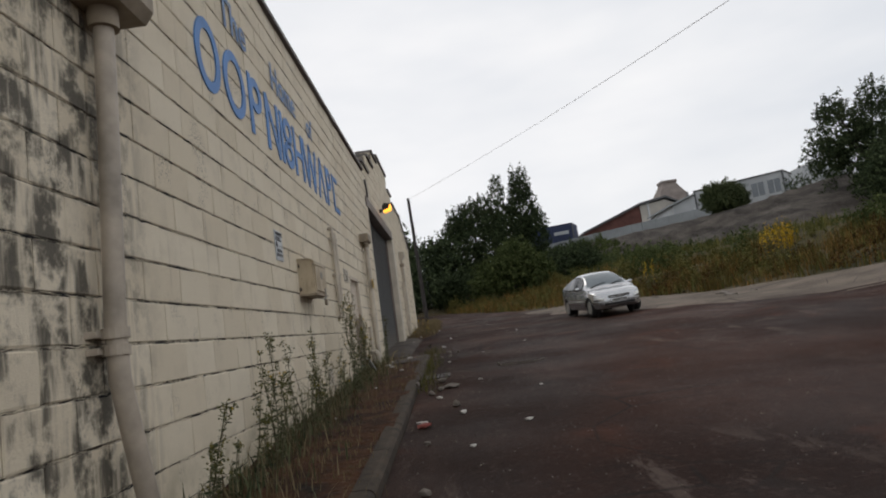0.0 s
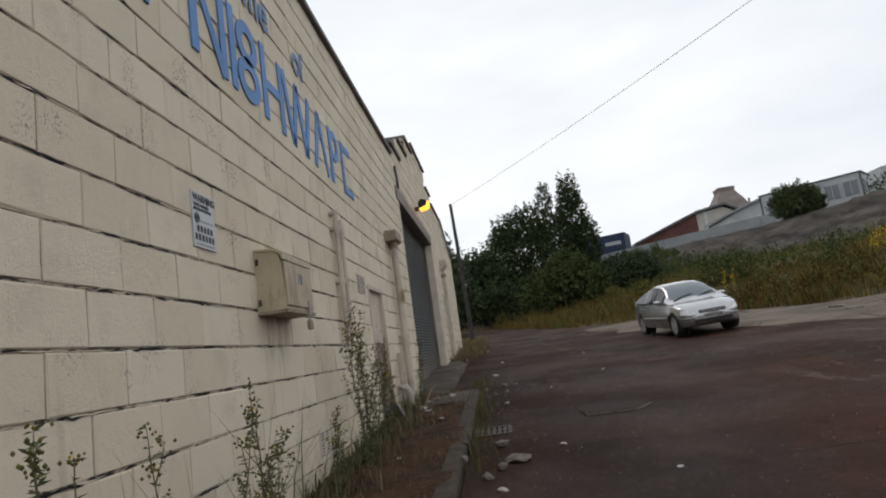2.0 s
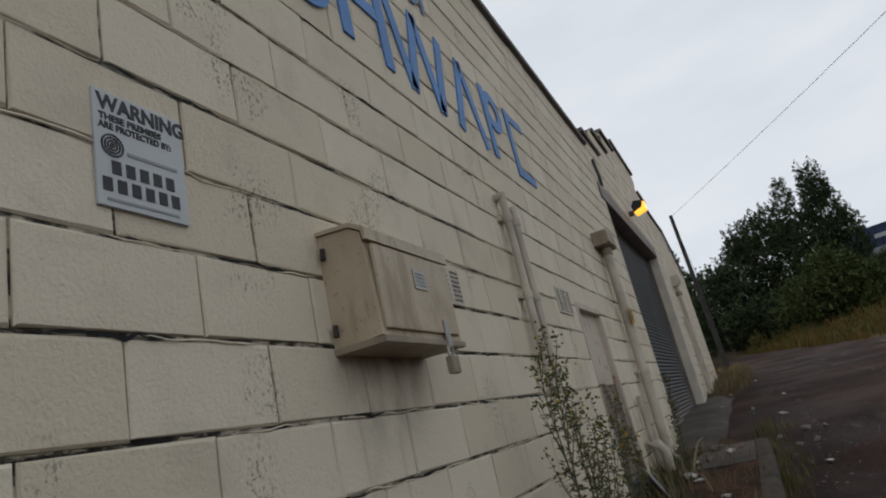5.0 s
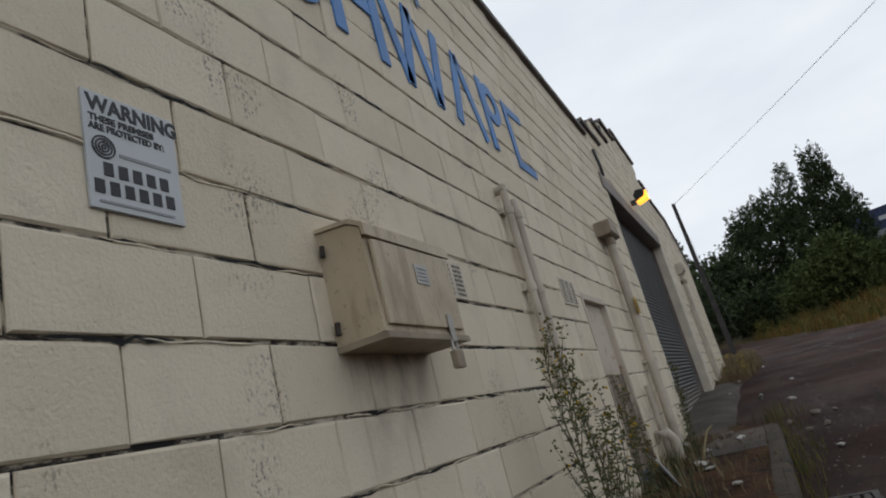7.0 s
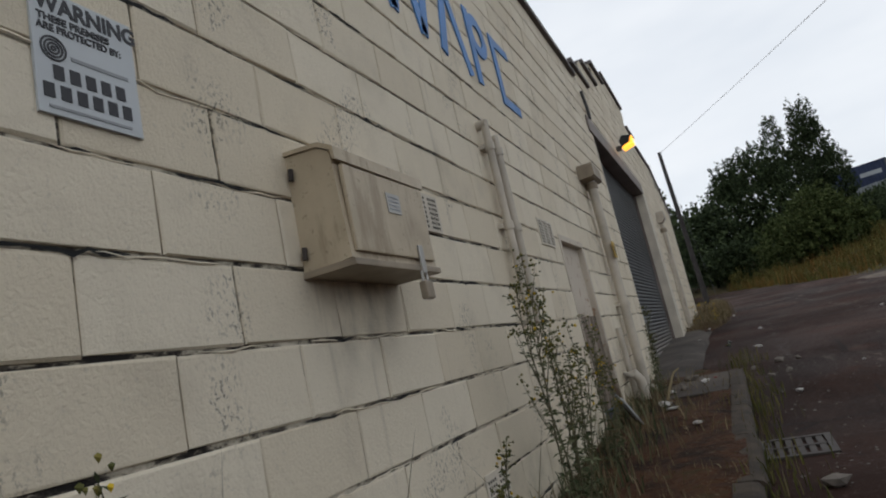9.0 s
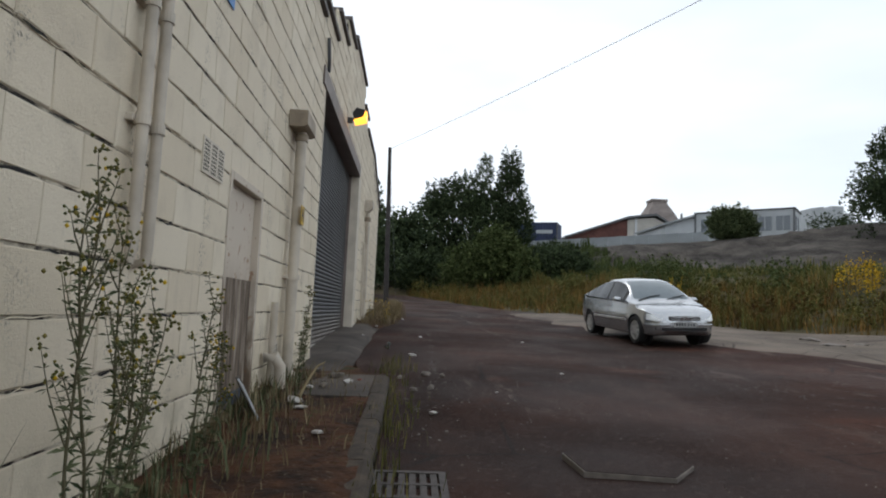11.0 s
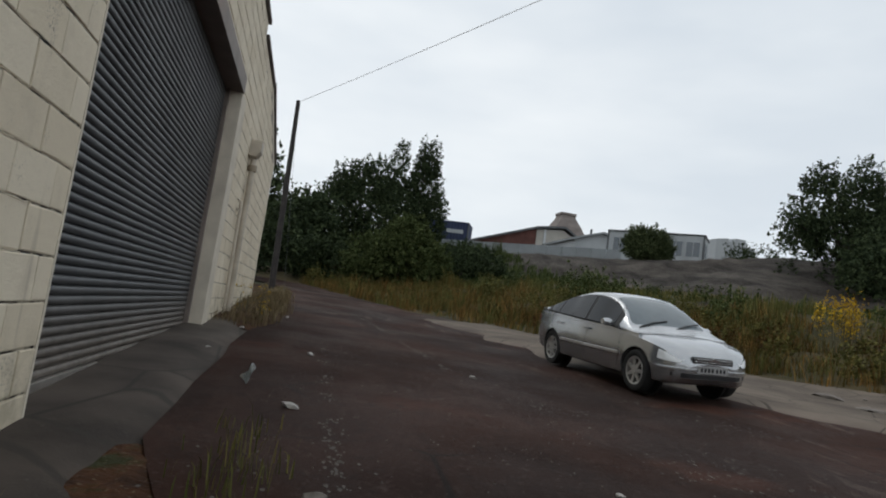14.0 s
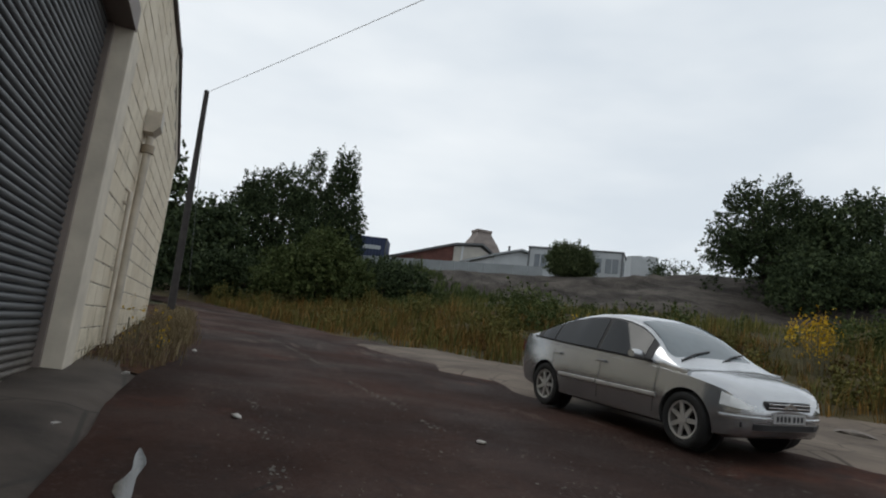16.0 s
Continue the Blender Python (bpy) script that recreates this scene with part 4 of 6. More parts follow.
# security lamp over the shutter
lamp = thing("security_lamp", (0, 16.85, 4.14), "small black security lamp glowing amber above the shutter", "lamp")
part("bracket", Shape().box(0.0, -0.03, -0.04, 0.08, 0.03, 0.04, 0.004).tube([(0.05, 0, 0), (0.16, 0, 0.04)], 0.014, 8), M_TRIM, lamp)
part("housing", Shape().prism([(0.10, -0.02), (0.24, 0.05), (0.27, 0.14), (0.14, 0.17), (0.08, 0.09)], "y", -0.12, 0.12), M_PLASTIC, lamp)
part("lens", Shape().prism([(0.115, -0.05), (0.29, 0.0), (0.295, 0.12), (0.275, 0.12), (0.24, 0.03), (0.10, -0.02)], "y", -0.115, 0.115), M_GLOW, lamp, "glowing amber lens")
cab = thing("wall_cable", (0, 0, 0), "thin dark cable stub above the shutter corner", "cable")
part("cable", Shape().tube([(0.02, 14.35, 4.35), (0.03, 14.42, 4.12), (0.02, 14.5, 4.0)], 0.02, 8), M_TRIM, cab)

# ---- kerb ----
kerb = tagged(new("kerb"), "worn low kerb of grimy stone along the soil strip", "kerb", kind="structure")
y = -4.0
kn = 0
while y < 12.5:
    e = y + 0.9
    za, zb = float(road_z(1, y)), float(road_z(1, e))
    rng = random.Random(kn)
    dx = rng.uniform(-0.012, 0.012)
    out = lambda yy, zz: [(0.825 + dx, yy, zz - 0.25), (0.955 + dx, yy, zz - 0.25), (0.955 + dx, yy, zz + 0.065), (0.938 + dx, yy, zz + 0.088), (0.91 + dx, yy, zz + 0.095), (0.832 + dx, yy, zz + 0.095)]
    part("kerb_stone", Shape().loft([out(y + 0.006, za), out((y + e) / 2, (za + zb) / 2 + rng.uniform(-0.005, 0.005)), out(e - 0.006, zb)]), M_KERB, kerb)
    y, kn = e, kn + 1

# side road kerb
skerb = tagged(new("kerb_1"), "pale kerb of the side road climbing past the bank", "kerb", kind="structure")
for k in range(16):
    xa = 13.0 + k * 0.92
    pts = []
    for x in (xa, xa + 0.9):
        yy = float(np.interp(x, [12, 16, 26, 60], [16.5, 15.4, 14.2, 12]))
        zz = float(road_z(x, yy))
        pts.append([(x, yy, zz - 0.2), (x, yy, zz + 0.11), (x, yy + 0.14, zz + 0.12), (x, yy + 0.14, zz - 0.2)])
    part("kerb_stone", Shape().loft(pts), M_CONC, skerb)

# ---- gully grate, cover, puddle ----
def flat_on_road(x, y, lift=0.0):
    return (x, y, float(road_z(x, y)) + wobble(x, y, 0.6, 0.025) + wobble(x, y, 2.3, 0.008) + lift)


grate = thing("gully_grate", flat_on_road(1.13, 10.35, 0.012), "rusty cast-iron gully grate set beside the kerb", "drain")
grate.matrix_basis = grate.matrix_basis @ pose(0, 0, 0, 2.7)
part("frame", Shape().box(-0.19, -0.2, -0.03, 0.19, -0.165, 0.008).box(-0.19, 0.165, -0.03, 0.19, 0.2, 0.008).box(-0.19, -0.165, -0.03, -0.155, 0.165, 0.008).box(0.155, -0.165, -0.03, 0.19, 0.165, 0.008), M_IRON, grate)
for k in range(6):
    part("bar", Shape().box(-0.148 + k * 0.052, -0.165, -0.03, -0.116 + k * 0.052, 0.165, 0.004), M_IRON, grate)
part("cross_bar", Shape().box(-0.155, -0.015, -0.03, 0.155, 0.015, 0.006), M_IRON, grate)
part("pit", Shape().box(-0.155, -0.165, -0.06, 0.155, 0.165, -0.032), M_DARK, grate, "dark pit below the bars")
cover = thing("manhole_cover", flat_on_road(2.36, 10.85, 0.012), "worn manhole cover with a pale concrete rim", "manhole")
cover.matrix_basis = cover.matrix_basis @ pose(0, 0, 0, 2.7)
COVER = [(-0.31, -0.26), (0.14, -0.33), (0.33, -0.10), (0.29, 0.27), (-0.1, 0.34), (-0.34, 0.08)]
part("rim", Shape().prism([(a * 1.025, b * 1.025) for a, b in COVER], "z", -0.05, 0.016), M_STONE, cover, "pale worn concrete rim")
part("lid", Shape().prism(COVER, "z", 0.0, 0.020), M_ROAD, cover)
pud = Shape()
PN = 28
for cx0, cy0, hw, hl in ((0.81, 16.6, 0.030, 0.50),):
    ring_ = []
    for a in (2 * math.pi * i / PN for i in range(PN)):
        px = cx0 + hw * (1 + 0.25 * math.sin(3 * a + cy0) + 0.3 * math.sin(7 * math.sin(a) + cy0)) * math.cos(a) + 0.014 * math.sin(5 * math.sin(a))
        py = cy0 + hl * math.sin(a)
        ring_.append((px, py, float(road_z(px, py)) + wobble(px, py, 0.6, 0.025) + wobble(px, py, 2.3, 0.008) + 0.006))
    half_ = PN // 2
    side_a = ring_[half_ // 2 : half_ // 2 + half_ + 1]
    side_b = [ring_[(half_ // 2 - k) % PN] for k in range(half_ + 1)]
    pud.loft([list(q) for q in zip(side_a, side_b)], caps=False, closed=False)
tagged(part("water", pud, M_WATER), "shallow still puddle in the gutter by the apron", "puddle", kind="structure")


# ---- the parked car ----
def car_profile(x):
    """Half width, underside, belt line and roof line of the body at a place along it."""
    w = float(np.interp(x, [-2.28, -2.2, -1.95, -1.4, 0, 1.3, 1.8, 2.1, 2.25, 2.33], [0.60, 0.74, 0.83, 0.875, 0.885, 0.875, 0.83, 0.72, 0.58, 0.42]))
    low = float(np.interp(x, [-2.28, -2.1, -1.7, 1.7, 2.1, 2.33], [0.42, 0.30, 0.21, 0.20, 0.23, 0.34]))
    belt = float(np.interp(x, [-2.28, -2.2, -2.0, -1.5, -0.5, 0.5, 1.1, 1.5, 1.9, 2.15, 2.28, 2.33], [0.80, 0.98, 1.03, 1.0, 0.955, 0.925, 0.90, 0.86, 0.78, 0.70, 0.60, 0.54]))
    roof = float(np.interp(x, [-2.05, -1.85, -1.6, -1.3, -1.0, -0.6, -0.3, -0.05, 0.2, 0.45, 0.7, 0.95, 1.14, 1.42], [1.0, 1.03, 1.13, 1.28, 1.385, 1.455, 1.475, 1.475, 1.45, 1.385, 1.27, 1.10, 0.945, 0.87]))
    return w, low, belt, roof


def cabin_half(x):
    w, low, belt, roof = car_profile(x)
    rise = max(0.0, min(1.0, (roof - belt) / 0.45))
    return w - 0.045, (w - 0.045) - 0.25 * rise


def front_x(y):
    """How far forward the nose reaches at a distance from the middle line."""
    return float(np.interp(abs(y), [0, 0.42, 0.58, 0.72, 0.83], [2.335, 2.33, 2.25, 2.1, 1.85]))


def build_car():
    car = thing("car", (0, 0, 0), "silver five-door saloon car with dark windows parked on the hard standing", "car")
    rings = []
    xs = [-2.28, -2.24, -2.15, -2.0, -1.8, -1.5, -1.2, -0.8, -0.4, 0, 0.4, 0.8, 1.1, 1.4, 1.65, 1.85, 2.0, 2.12, 2.22, 2.29, 2.33]
    for x in xs:
        w, low, belt, roof = car_profile(x)
        h = belt - low
        half = [(0.0, low), (w * 0.84, low), (w * 0.95, low + 0.04), (w * 0.985, low + 0.26 * h), (w, low + 0.5 * h), (w * 0.985, low + 0.72 * h), (w * 0.955, belt - 0.07 * h), (w * 0.88, belt), (w * 0.5, belt + 0.022), (0.0, belt + 0.03)]
        rings.append([(x, -y, z) for y, z in half] + [(x, y, z) for y, z in reversed(half[1:-1])])
    body = Shape().loft(rings)
    bob = part("body", body, M_PAINT, None, smooth=38)
    cut = Shape()
    for x in (1.42, -1.33):
        for s in (-1, 1):
            cut.tube([(x, s * 0.55, 0.315), (x, s * 1.1, 0.315)], 0.365, 32)
    cob = new("cut", cut.mesh("cut", M_PLASTIC))
    mod = bob.modifiers.new("arches", "BOOLEAN")
    mod.operation, mod.solver, mod.object = "DIFFERENCE", "EXACT", cob
    dg = bpy.context.evaluated_depsgraph_get()
    me = bpy.data.meshes.new_from_object(bob.evaluated_get(dg))
    bob.modifiers.clear()
    bob.data = me
    me.name = "body"
    bpy.data.objects.remove(cob)
    bob.parent = car
    for x in (1.42, -1.33):
        for s in (-1, 1):
            part("arch_liner", Shape().tube([(x, s * 0.56, 0.315), (x, s * 0.60, 0.315)], 0.36, 24), M_PLASTIC, car)
    # cabin
    rings = []
    cx = [-2.05, -1.95, -1.85, -1.65, -1.4, -1.1, -0.8, -0.5, -0.2, 0.05, 0.3, 0.55, 0.8, 1.05, 1.25, 1.42]
    for x in cx:
        w, low, belt, roof = car_profile(x)
        wb, wt = cabin_half(x)
        r = max(roof, belt + 0.02)
        half = [(0.0, belt - 0.06), (wb, belt - 0.06), (wb, belt), (wb + (wt - wb) * 0.5, belt + (r - belt) * 0.5), (wt, r - 0.045 * min(1, (r - belt) / 0.3)), (wt * 0.86, r - 0.008), (wt * 0.5, r + 0.012), (0.0, r + 0.018)]
        rings.append([(x, -y, z) for y, z in half] + [(x, y, z) for y, z in reversed(half[1:-1])])
    part("roof", Shape().loft(rings), M_PAINT, car, smooth=40)

    def side(x, f, out):
        w, low, belt, roof = car_profile(x)
        wb, wt = cabin_half(x)
        r = max(roof, belt + 0.02)
        top = r - 0.045 * min(1, (r - belt) / 0.3)
        return (wb + (wt - wb) * f + out, belt + (top - belt) * f)

    for s in (-1, 1):
        for nm, x0, x1 in (("pillar_trim", -1.66, 0.84), ("side_window", -1.52, -1.20), ("side_window", -1.165, -0.185), ("side_window", -0.115, 0.72)):
            sh, n = Shape(), 26
            out = 0.012 if nm == "pillar_trim" else 0.020
            rows = []
            for i in range(n + 1):
                x = x0 + (x1 - x0) * i / n
                lo, hi = side(x, 0.05, out), side(x, 0.93 if nm == "side_window" else 0.97, out)
                md_ = ((lo[0] + hi[0]) / 2 + 0.006, (lo[1] + hi[1]) / 2)
                rows.append([(x, s * p[0], p[1]) for p in (lo, md_, hi)])
            sh.loft(rows, caps=False, closed=False)
            part(nm, sh, M_GLASS if nm == "side_window" else M_PLASTIC, car, smooth=40)
        trim_, rows = Shape(), []
        for i in range(18):
            x = -1.72 + 2.62 * i / 17
            lo = side(x, 0.0, 0.016)
            rows.append([(x, s * lo[0], lo[1] + d) for d in (-0.004, 0.022)])
        trim_.loft(rows, caps=False, closed=False)
        part("window_trim", trim_, M_PLASTIC, car)
        for x0, x1 in ((-0.95, -0.12), (-0.08, 1.0)):
            rows = []
            for i in range(9):
                x = x0 + (x1 - x0) * i / 8
                w = car_profile(x)[0]
                rows.append([(x, s * (w - 0.01), 0.50), (x, s * (w + 0.018), 0.51), (x, s * (w + 0.018), 0.545), (x, s * (w - 0.01), 0.555)])
            part("rubbing_strip", Shape().loft(rows), M_ALLOY, car, "bright silver rubbing strip")
        for x in (-1.02, -0.02):
            w = car_profile(x)[0]
            part("door_handle", Shape().box(x - 0.10, s * (w - 0.03), 0.80, x + 0.07, s * (w + 0.022), 0.835, 0.008), M_PAINT, car)
        for x in (-1.22 + 0.03, -0.10, 0.94):
            rows = [[(x + dx + 0.05 * math.sin((z - 0.3) * 2.6), s * (np.interp(z, [0.3, 0.42, 0.58, 0.76, 0.9], [0.978, 0.99, 1.0, 0.99, 0.965]) * car_profile(x)[0] + 0.003), z) for dx in (-0.004, 0.004)] for z in (0.32, 0.45, 0.6, 0.75, 0.88)]
            part("door_gap", Shape().loft(rows, caps=False, closed=False), M_PLASTIC, car)
        mir = Shape()
        mir.loft([[(0.72 + a * 0.08 * k, s * (0.86 + off), 0.985 + b * 0.062 * k) for a, b in [(math.cos(q * math.pi / 5), math.sin(q * math.pi / 5)) for q in range(10)]] for off, k in ((0.0, 0.55), (0.05, 0.95), (0.13, 1.0), (0.19, 0.72))])
        part("mirror", mir, M_PAINT, car, "silver door mirror", smooth=50)
        # headlight, wrapped round the corner
        hl = []
        for i in range(7):
            x = 1.90 + 0.36 * i / 6
            w, low, belt, roof = car_profile(x)
            h = belt - low
            za, zb = 0.575 - 0.03 * i / 6, belt - 0.055 - 0.02 * (1 - i / 6)
            ya = w * 0.99
            yb = w * 0.955
            za = min(za, zb - 0.015)
            hl.append([(x + 0.012, s * (ya + 0.008), za), (x + 0.012, s * (yb + 0.012), zb), (x + 0.012, s * (w * 0.86), zb + 0.035)])
        part("headlight", Shape().loft(hl, caps=False, closed=False), M_LAMP, car, "large clear headlight", smooth=50)
        tl = []
        for i in range(5):
            x = -2.10 - 0.16 * i / 4
            w, low, belt, roof = car_profile(x)
            tl.append([(x, s * (w * 1.005), 0.76), (x, s * (w * 0.965 + 0.006), belt - 0.06)])
        part("tail_light", Shape().loft(tl, caps=False, closed=False), M_AMBER, car)
        part("fog_lamp", Shape().box(2.10, s * 0.60 - 0.05, 0.36, 2.19, s * 0.60 + 0.05, 0.42, 0.012), M_PLASTIC, car)
    # windscreen and rear window
    for nm, x0, x1, mat in (("windscreen", 0.34, 1.12, M_SCREEN), ("rear_window", -1.85, -1.05, M_GLASS)):
        rows = []
        for i in range(9):
            x = x0 + (x1 - x0) * i / 8
            w, low, belt, roof = car_profile(x)
            wb, wt = cabin_half(x)
            r = max(roof, belt + 0.02)
            row = [(wt * 0.93, r - 0.022), (wt * 0.84, r), (wt * 0.5, r + 0.021), (0, r + 0.027)]
            rows.append([(x, -a, b) for a, b in row] + [(x, a, b) for a, b in reversed(row[:-1])])
        part(nm, Shape().loft(rows, caps=False, closed=False), mat, car, smooth=50)
    for y0, y1 in ((-0.62, -0.02), (0.04, 0.6)):
        part("wiper", Shape().tube([(1.14, y0, 0.975), (1.06, (y0 + y1) / 2, 1.055), (1.0, y1, 1.10)], 0.012, 6), M_PLASTIC, car)
    part("grille", Shape().box(2.18, -0.36, 0.555, 2.335, 0.36, 0.655, 0.03), M_PLASTIC, car, "black slatted grille")
    for z in (0.583, 0.622):
        part("grille_bar", Shape().box(2.20, -0.34, z, 2.345, 0.34, z + 0.014, 0.004), M_CHROME, car)
    part("badge", Shape().prism([(-0.10, 0.575), (0.0, 0.615), (0.10, 0.575), (0.10, 0.605), (0.0, 0.65), (-0.10, 0.605)], "x", 2.335, 2.352), M_CHROME, car, "chrome badge of plain chevron shape")
    part("lower_grille", Shape().loft([[(front_x(y) + dx, y, z) for dx, z in ((-0.05, 0.335), (0.006, 0.345), (0.014, 0.405), (-0.05, 0.42))] for y in (-0.52, -0.42, -0.2, 0, 0.2, 0.42, 0.52)]), M_PLASTIC, car, "black lower bumper grille")
    part("bumper_strip", Shape().loft([[(front_x(y) + dx, y, z) for dx, z in ((0.0, 0.435), (0.016, 0.445), (0.016, 0.475), (0.0, 0.485))] for y in (-0.80, -0.72, -0.58, -0.42, 0, 0.42, 0.58, 0.72, 0.80)]), M_PAINT, car)
    plate = part("number_plate", Shape().box(2.32, -0.26, 0.425, 2.352, 0.26, 0.525, 0.003), M_PLATE, car, "plain white front number plate")
    for k in range(7):
        yb_ = -0.22 + k * 0.063 + (0.02 if k > 3 else 0)
        part("plate_bar", Shape().box(2.352, yb_, 0.445, 2.355, yb_ + 0.038, 0.505), M_INK, plate)
    for x in (1.42, -1.33):
        for s in (-1, 1):
            wheel = part("wheel", Shape().tube([(x, s * 0.70, 0.315), (x, s * 0.72, 0.315)], 0.2, 24), M_PLASTIC, car)
            seg = 32
            prof_ = [(0.66, 0.20), (0.66, 0.285), (0.68, 0.312), (0.72, 0.318), (0.80, 0.318), (0.845, 0.308), (0.858, 0.28), (0.85, 0.225), (0.83, 0.212)]
            part("tyre", Shape().loft([[(x + r * math.cos(2 * math.pi * i / seg), s * yy, 0.315 + r * math.sin(2 * math.pi * i / seg)) for i in range(seg)] for yy, r in prof_], caps=False), M_RUBBER, wheel, smooth=50)
            rim = Shape()
            rim.loft([[(x + r * math.cos(2 * math.pi * i / seg), s * yy, 0.315 + r * math.sin(2 * math.pi * i / seg)) for i in range(seg)] for yy, r in ((0.835, 0.218), (0.852, 0.212), (0.846, 0.19), (0.76, 0.185))], caps=False)
            for k in range(7):
                a = 2 * math.pi * k / 7
                ca, sa = math.cos(a), math.sin(a)
                q = [(0.03, -0.03), (0.19, -0.022), (0.19, 0.022), (0.03, 0.03)]
                rim.add([(x + u * ca - v * sa, s * yy, 0.315 + u * sa + v * ca) for yy in (0.815, 0.842) for u, v in q], [(0, 1, 2, 3), (7, 6, 5, 4), (0, 4, 5, 1), (1, 5, 6, 2), (2, 6, 7, 3), (3, 7, 4, 0)])
            rim.tube([(x, s * 0.80, 0.315), (x, s * 0.85, 0.315)], 0.055, 16)
            part("rim", rim, M_ALLOY, wheel, "silver seven-spoke alloy rim", smooth=40)
    for ob in car.children_recursive:
        if ob.type == "MESH":
            for v in ob.data.vertices:
                if v.co.x > 1.78:
                    v.co.x = 1.78 + (v.co.x - 1.78) * 0.62
    return car


car = build_car()
CAR_X, CAR_Y, CAR_TURN, CAR_SIZE = 5.52, 19.12, -85.0, 0.755


def rest_on_road(x, y, turn, size):
    """The pose of the car with its four wheels on the ground."""
    at = pose(x, y, 0, 0, 0, turn) @ Matrix.Scale(size, 4)
    feet = []
    for fx, fy in ((1.42, -0.75), (1.42, 0.75), (-1.33, -0.75), (-1.33, 0.75)):
        p = at @ Vector((fx, fy, 0))
        feet.append(Vector((p.x, p.y, float(road_z(p.x, p.y)) + 0.03)))
    ahead = (feet[0] + feet[1] - feet[2] - feet[3]).normalized()
    left = (feet[1] + feet[3] - feet[0] - feet[2]).normalized()
    up = ahead.cross(left).normalized()
    left = up.cross(ahead)
    mid = sum(feet, Vector()) / 4 - ahead * 0.045 * size
    m = Matrix((ahead, left, up)).transposed().to_4x4()
    m.translation = mid
    return m @ Matrix.Scale(size, 4)


car.matrix_basis = rest_on_road(CAR_X, CAR_Y, CAR_TURN, CAR_SIZE)


# ---- plants ----
def leaf_cloud(blobs, count, size, seed, spray=14, reach=2.8):
    """Sprays of small leaves that grow up and outwards from the lobes of a crown, so that its outline is ragged and open."""
    rng = np.random.default_rng(seed)
    sh = Shape()
    tips = max(8, count // spray)
    B = np.array(blobs, float)
    vol = (B[:, 3] * B[:, 4] * B[:, 5]) ** 0.7
    pick = B[rng.choice(len(B), tips, p=vol / vol.sum())]
    d = rng.normal(size=(tips, 3))
    d /= np.linalg.norm(d, axis=1)[:, None]
    lump = np.array([1.0 + 0.34 * noise.noise(Vector(q * 2.3 + b[:3])) + 0.22 * noise.noise(Vector(q * 6.0 + b[:3])) for q, b in zip(d, pick)])
    root = pick[:, :3] + d * pick[:, 3:6] * (rng.uniform(0.25, 1.0, tips) ** 0.4 * lump)[:, None] * 0.93
    grow = d + np.array((0, 0, 0.75)) + rng.normal(0, 0.35, (tips, 3))
    grow /= np.linalg.norm(grow, axis=1)[:, None]
    long = size * reach * rng.uniform(0.5, 1.5, tips) * (1 + 0.9 * (d[:, 2] > 0.6))
    along = rng.uniform(0, 1, (tips, spray))
    pos = root[:, None] + grow[:, None] * (along * long[:, None])[..., None] + rng.normal(0, 1, (tips, spray, 3)) * (size * 1.15 * (1.15 - along))[..., None]
    pos = pos.reshape(-1, 3)
    n = len(pos)
    u = rng.normal(size=(n, 3))
    u /= np.linalg.norm(u, axis=1)[:, None]
    v = np.cross(u, rng.normal(size=(n, 3)))
    v /= np.linalg.norm(v, axis=1)[:, None]
    s = size * rng.uniform(0.5, 1.15, n)[:, None]
    sh.v = np.stack([pos - u * s, pos - v * s * 0.5, pos + u * s, pos + v * s * 0.5], 1).reshape(-1, 3).tolist()
    sh.f = [(4 * i, 4 * i + 1, 4 * i + 2, 4 * i + 3) for i in range(n)]
    return sh


def tree(name, place, blobs, count, size, label, category, mat, seed, trunk=0.22, group="", tall=1.0):
    """A tapered trunk with limbs into each lobe of a leafy crown."""
    t = thing(name, place, label, category, group)
    blobs = [(a, b, c * tall, p, q, r * tall) for a, b, c, p, q, r in blobs]
    low = min(b[2] - b[5] for b in blobs)
    wood = Shape()
    fork = max(0.3, low + 0.4)
    cx_, cy_ = sum(b[0] for b in blobs) / len(blobs) * 0.4, sum(b[1] for b in blobs) / len(blobs) * 0.4
    wood.tube([(0, 0, -0.6), (0.02, 0.0, fork * 0.5), (cx_, cy_, fork), (cx_ * 1.6, cy_ * 1.6, fork + 1.2)], [trunk * 1.2, trunk, trunk * 0.85, trunk * 0.5], 10)
    part("trunk", wood, M_BARK, t, smooth=50)
    for b in blobs[:10]:
        limb = Shape().tube([(cx_, cy_, fork * 0.8), (cx_ + (b[0] - cx_) * 0.5, cy_ + (b[1] - cy_) * 0.5, fork + (b[2] - fork) * 0.6), (b[0], b[1], b[2] + b[5] * 0.5)], [trunk * 0.5, trunk * 0.3, trunk * 0.08], 6)
        part("limb", limb, M_BARK, t, smooth=50)
    part("crown", leaf_cloud(blobs, int(count * 1.7), size * 0.8, seed), mat, t)
    return t


def lz(x, y):
    return float(land_z(x, y))


def around(seed, n, spread, h0, h1, r):
    rng = random.Random(seed)
    return [(rng.uniform(-spread, spread), rng.uniform(-spread, spread), rng.uniform(h0, h1), r * rng.uniform(0.7, 1.25), r * rng.uniform(0.7, 1.25), r * rng.uniform(0.7, 1.1)) for _ in range(n)]


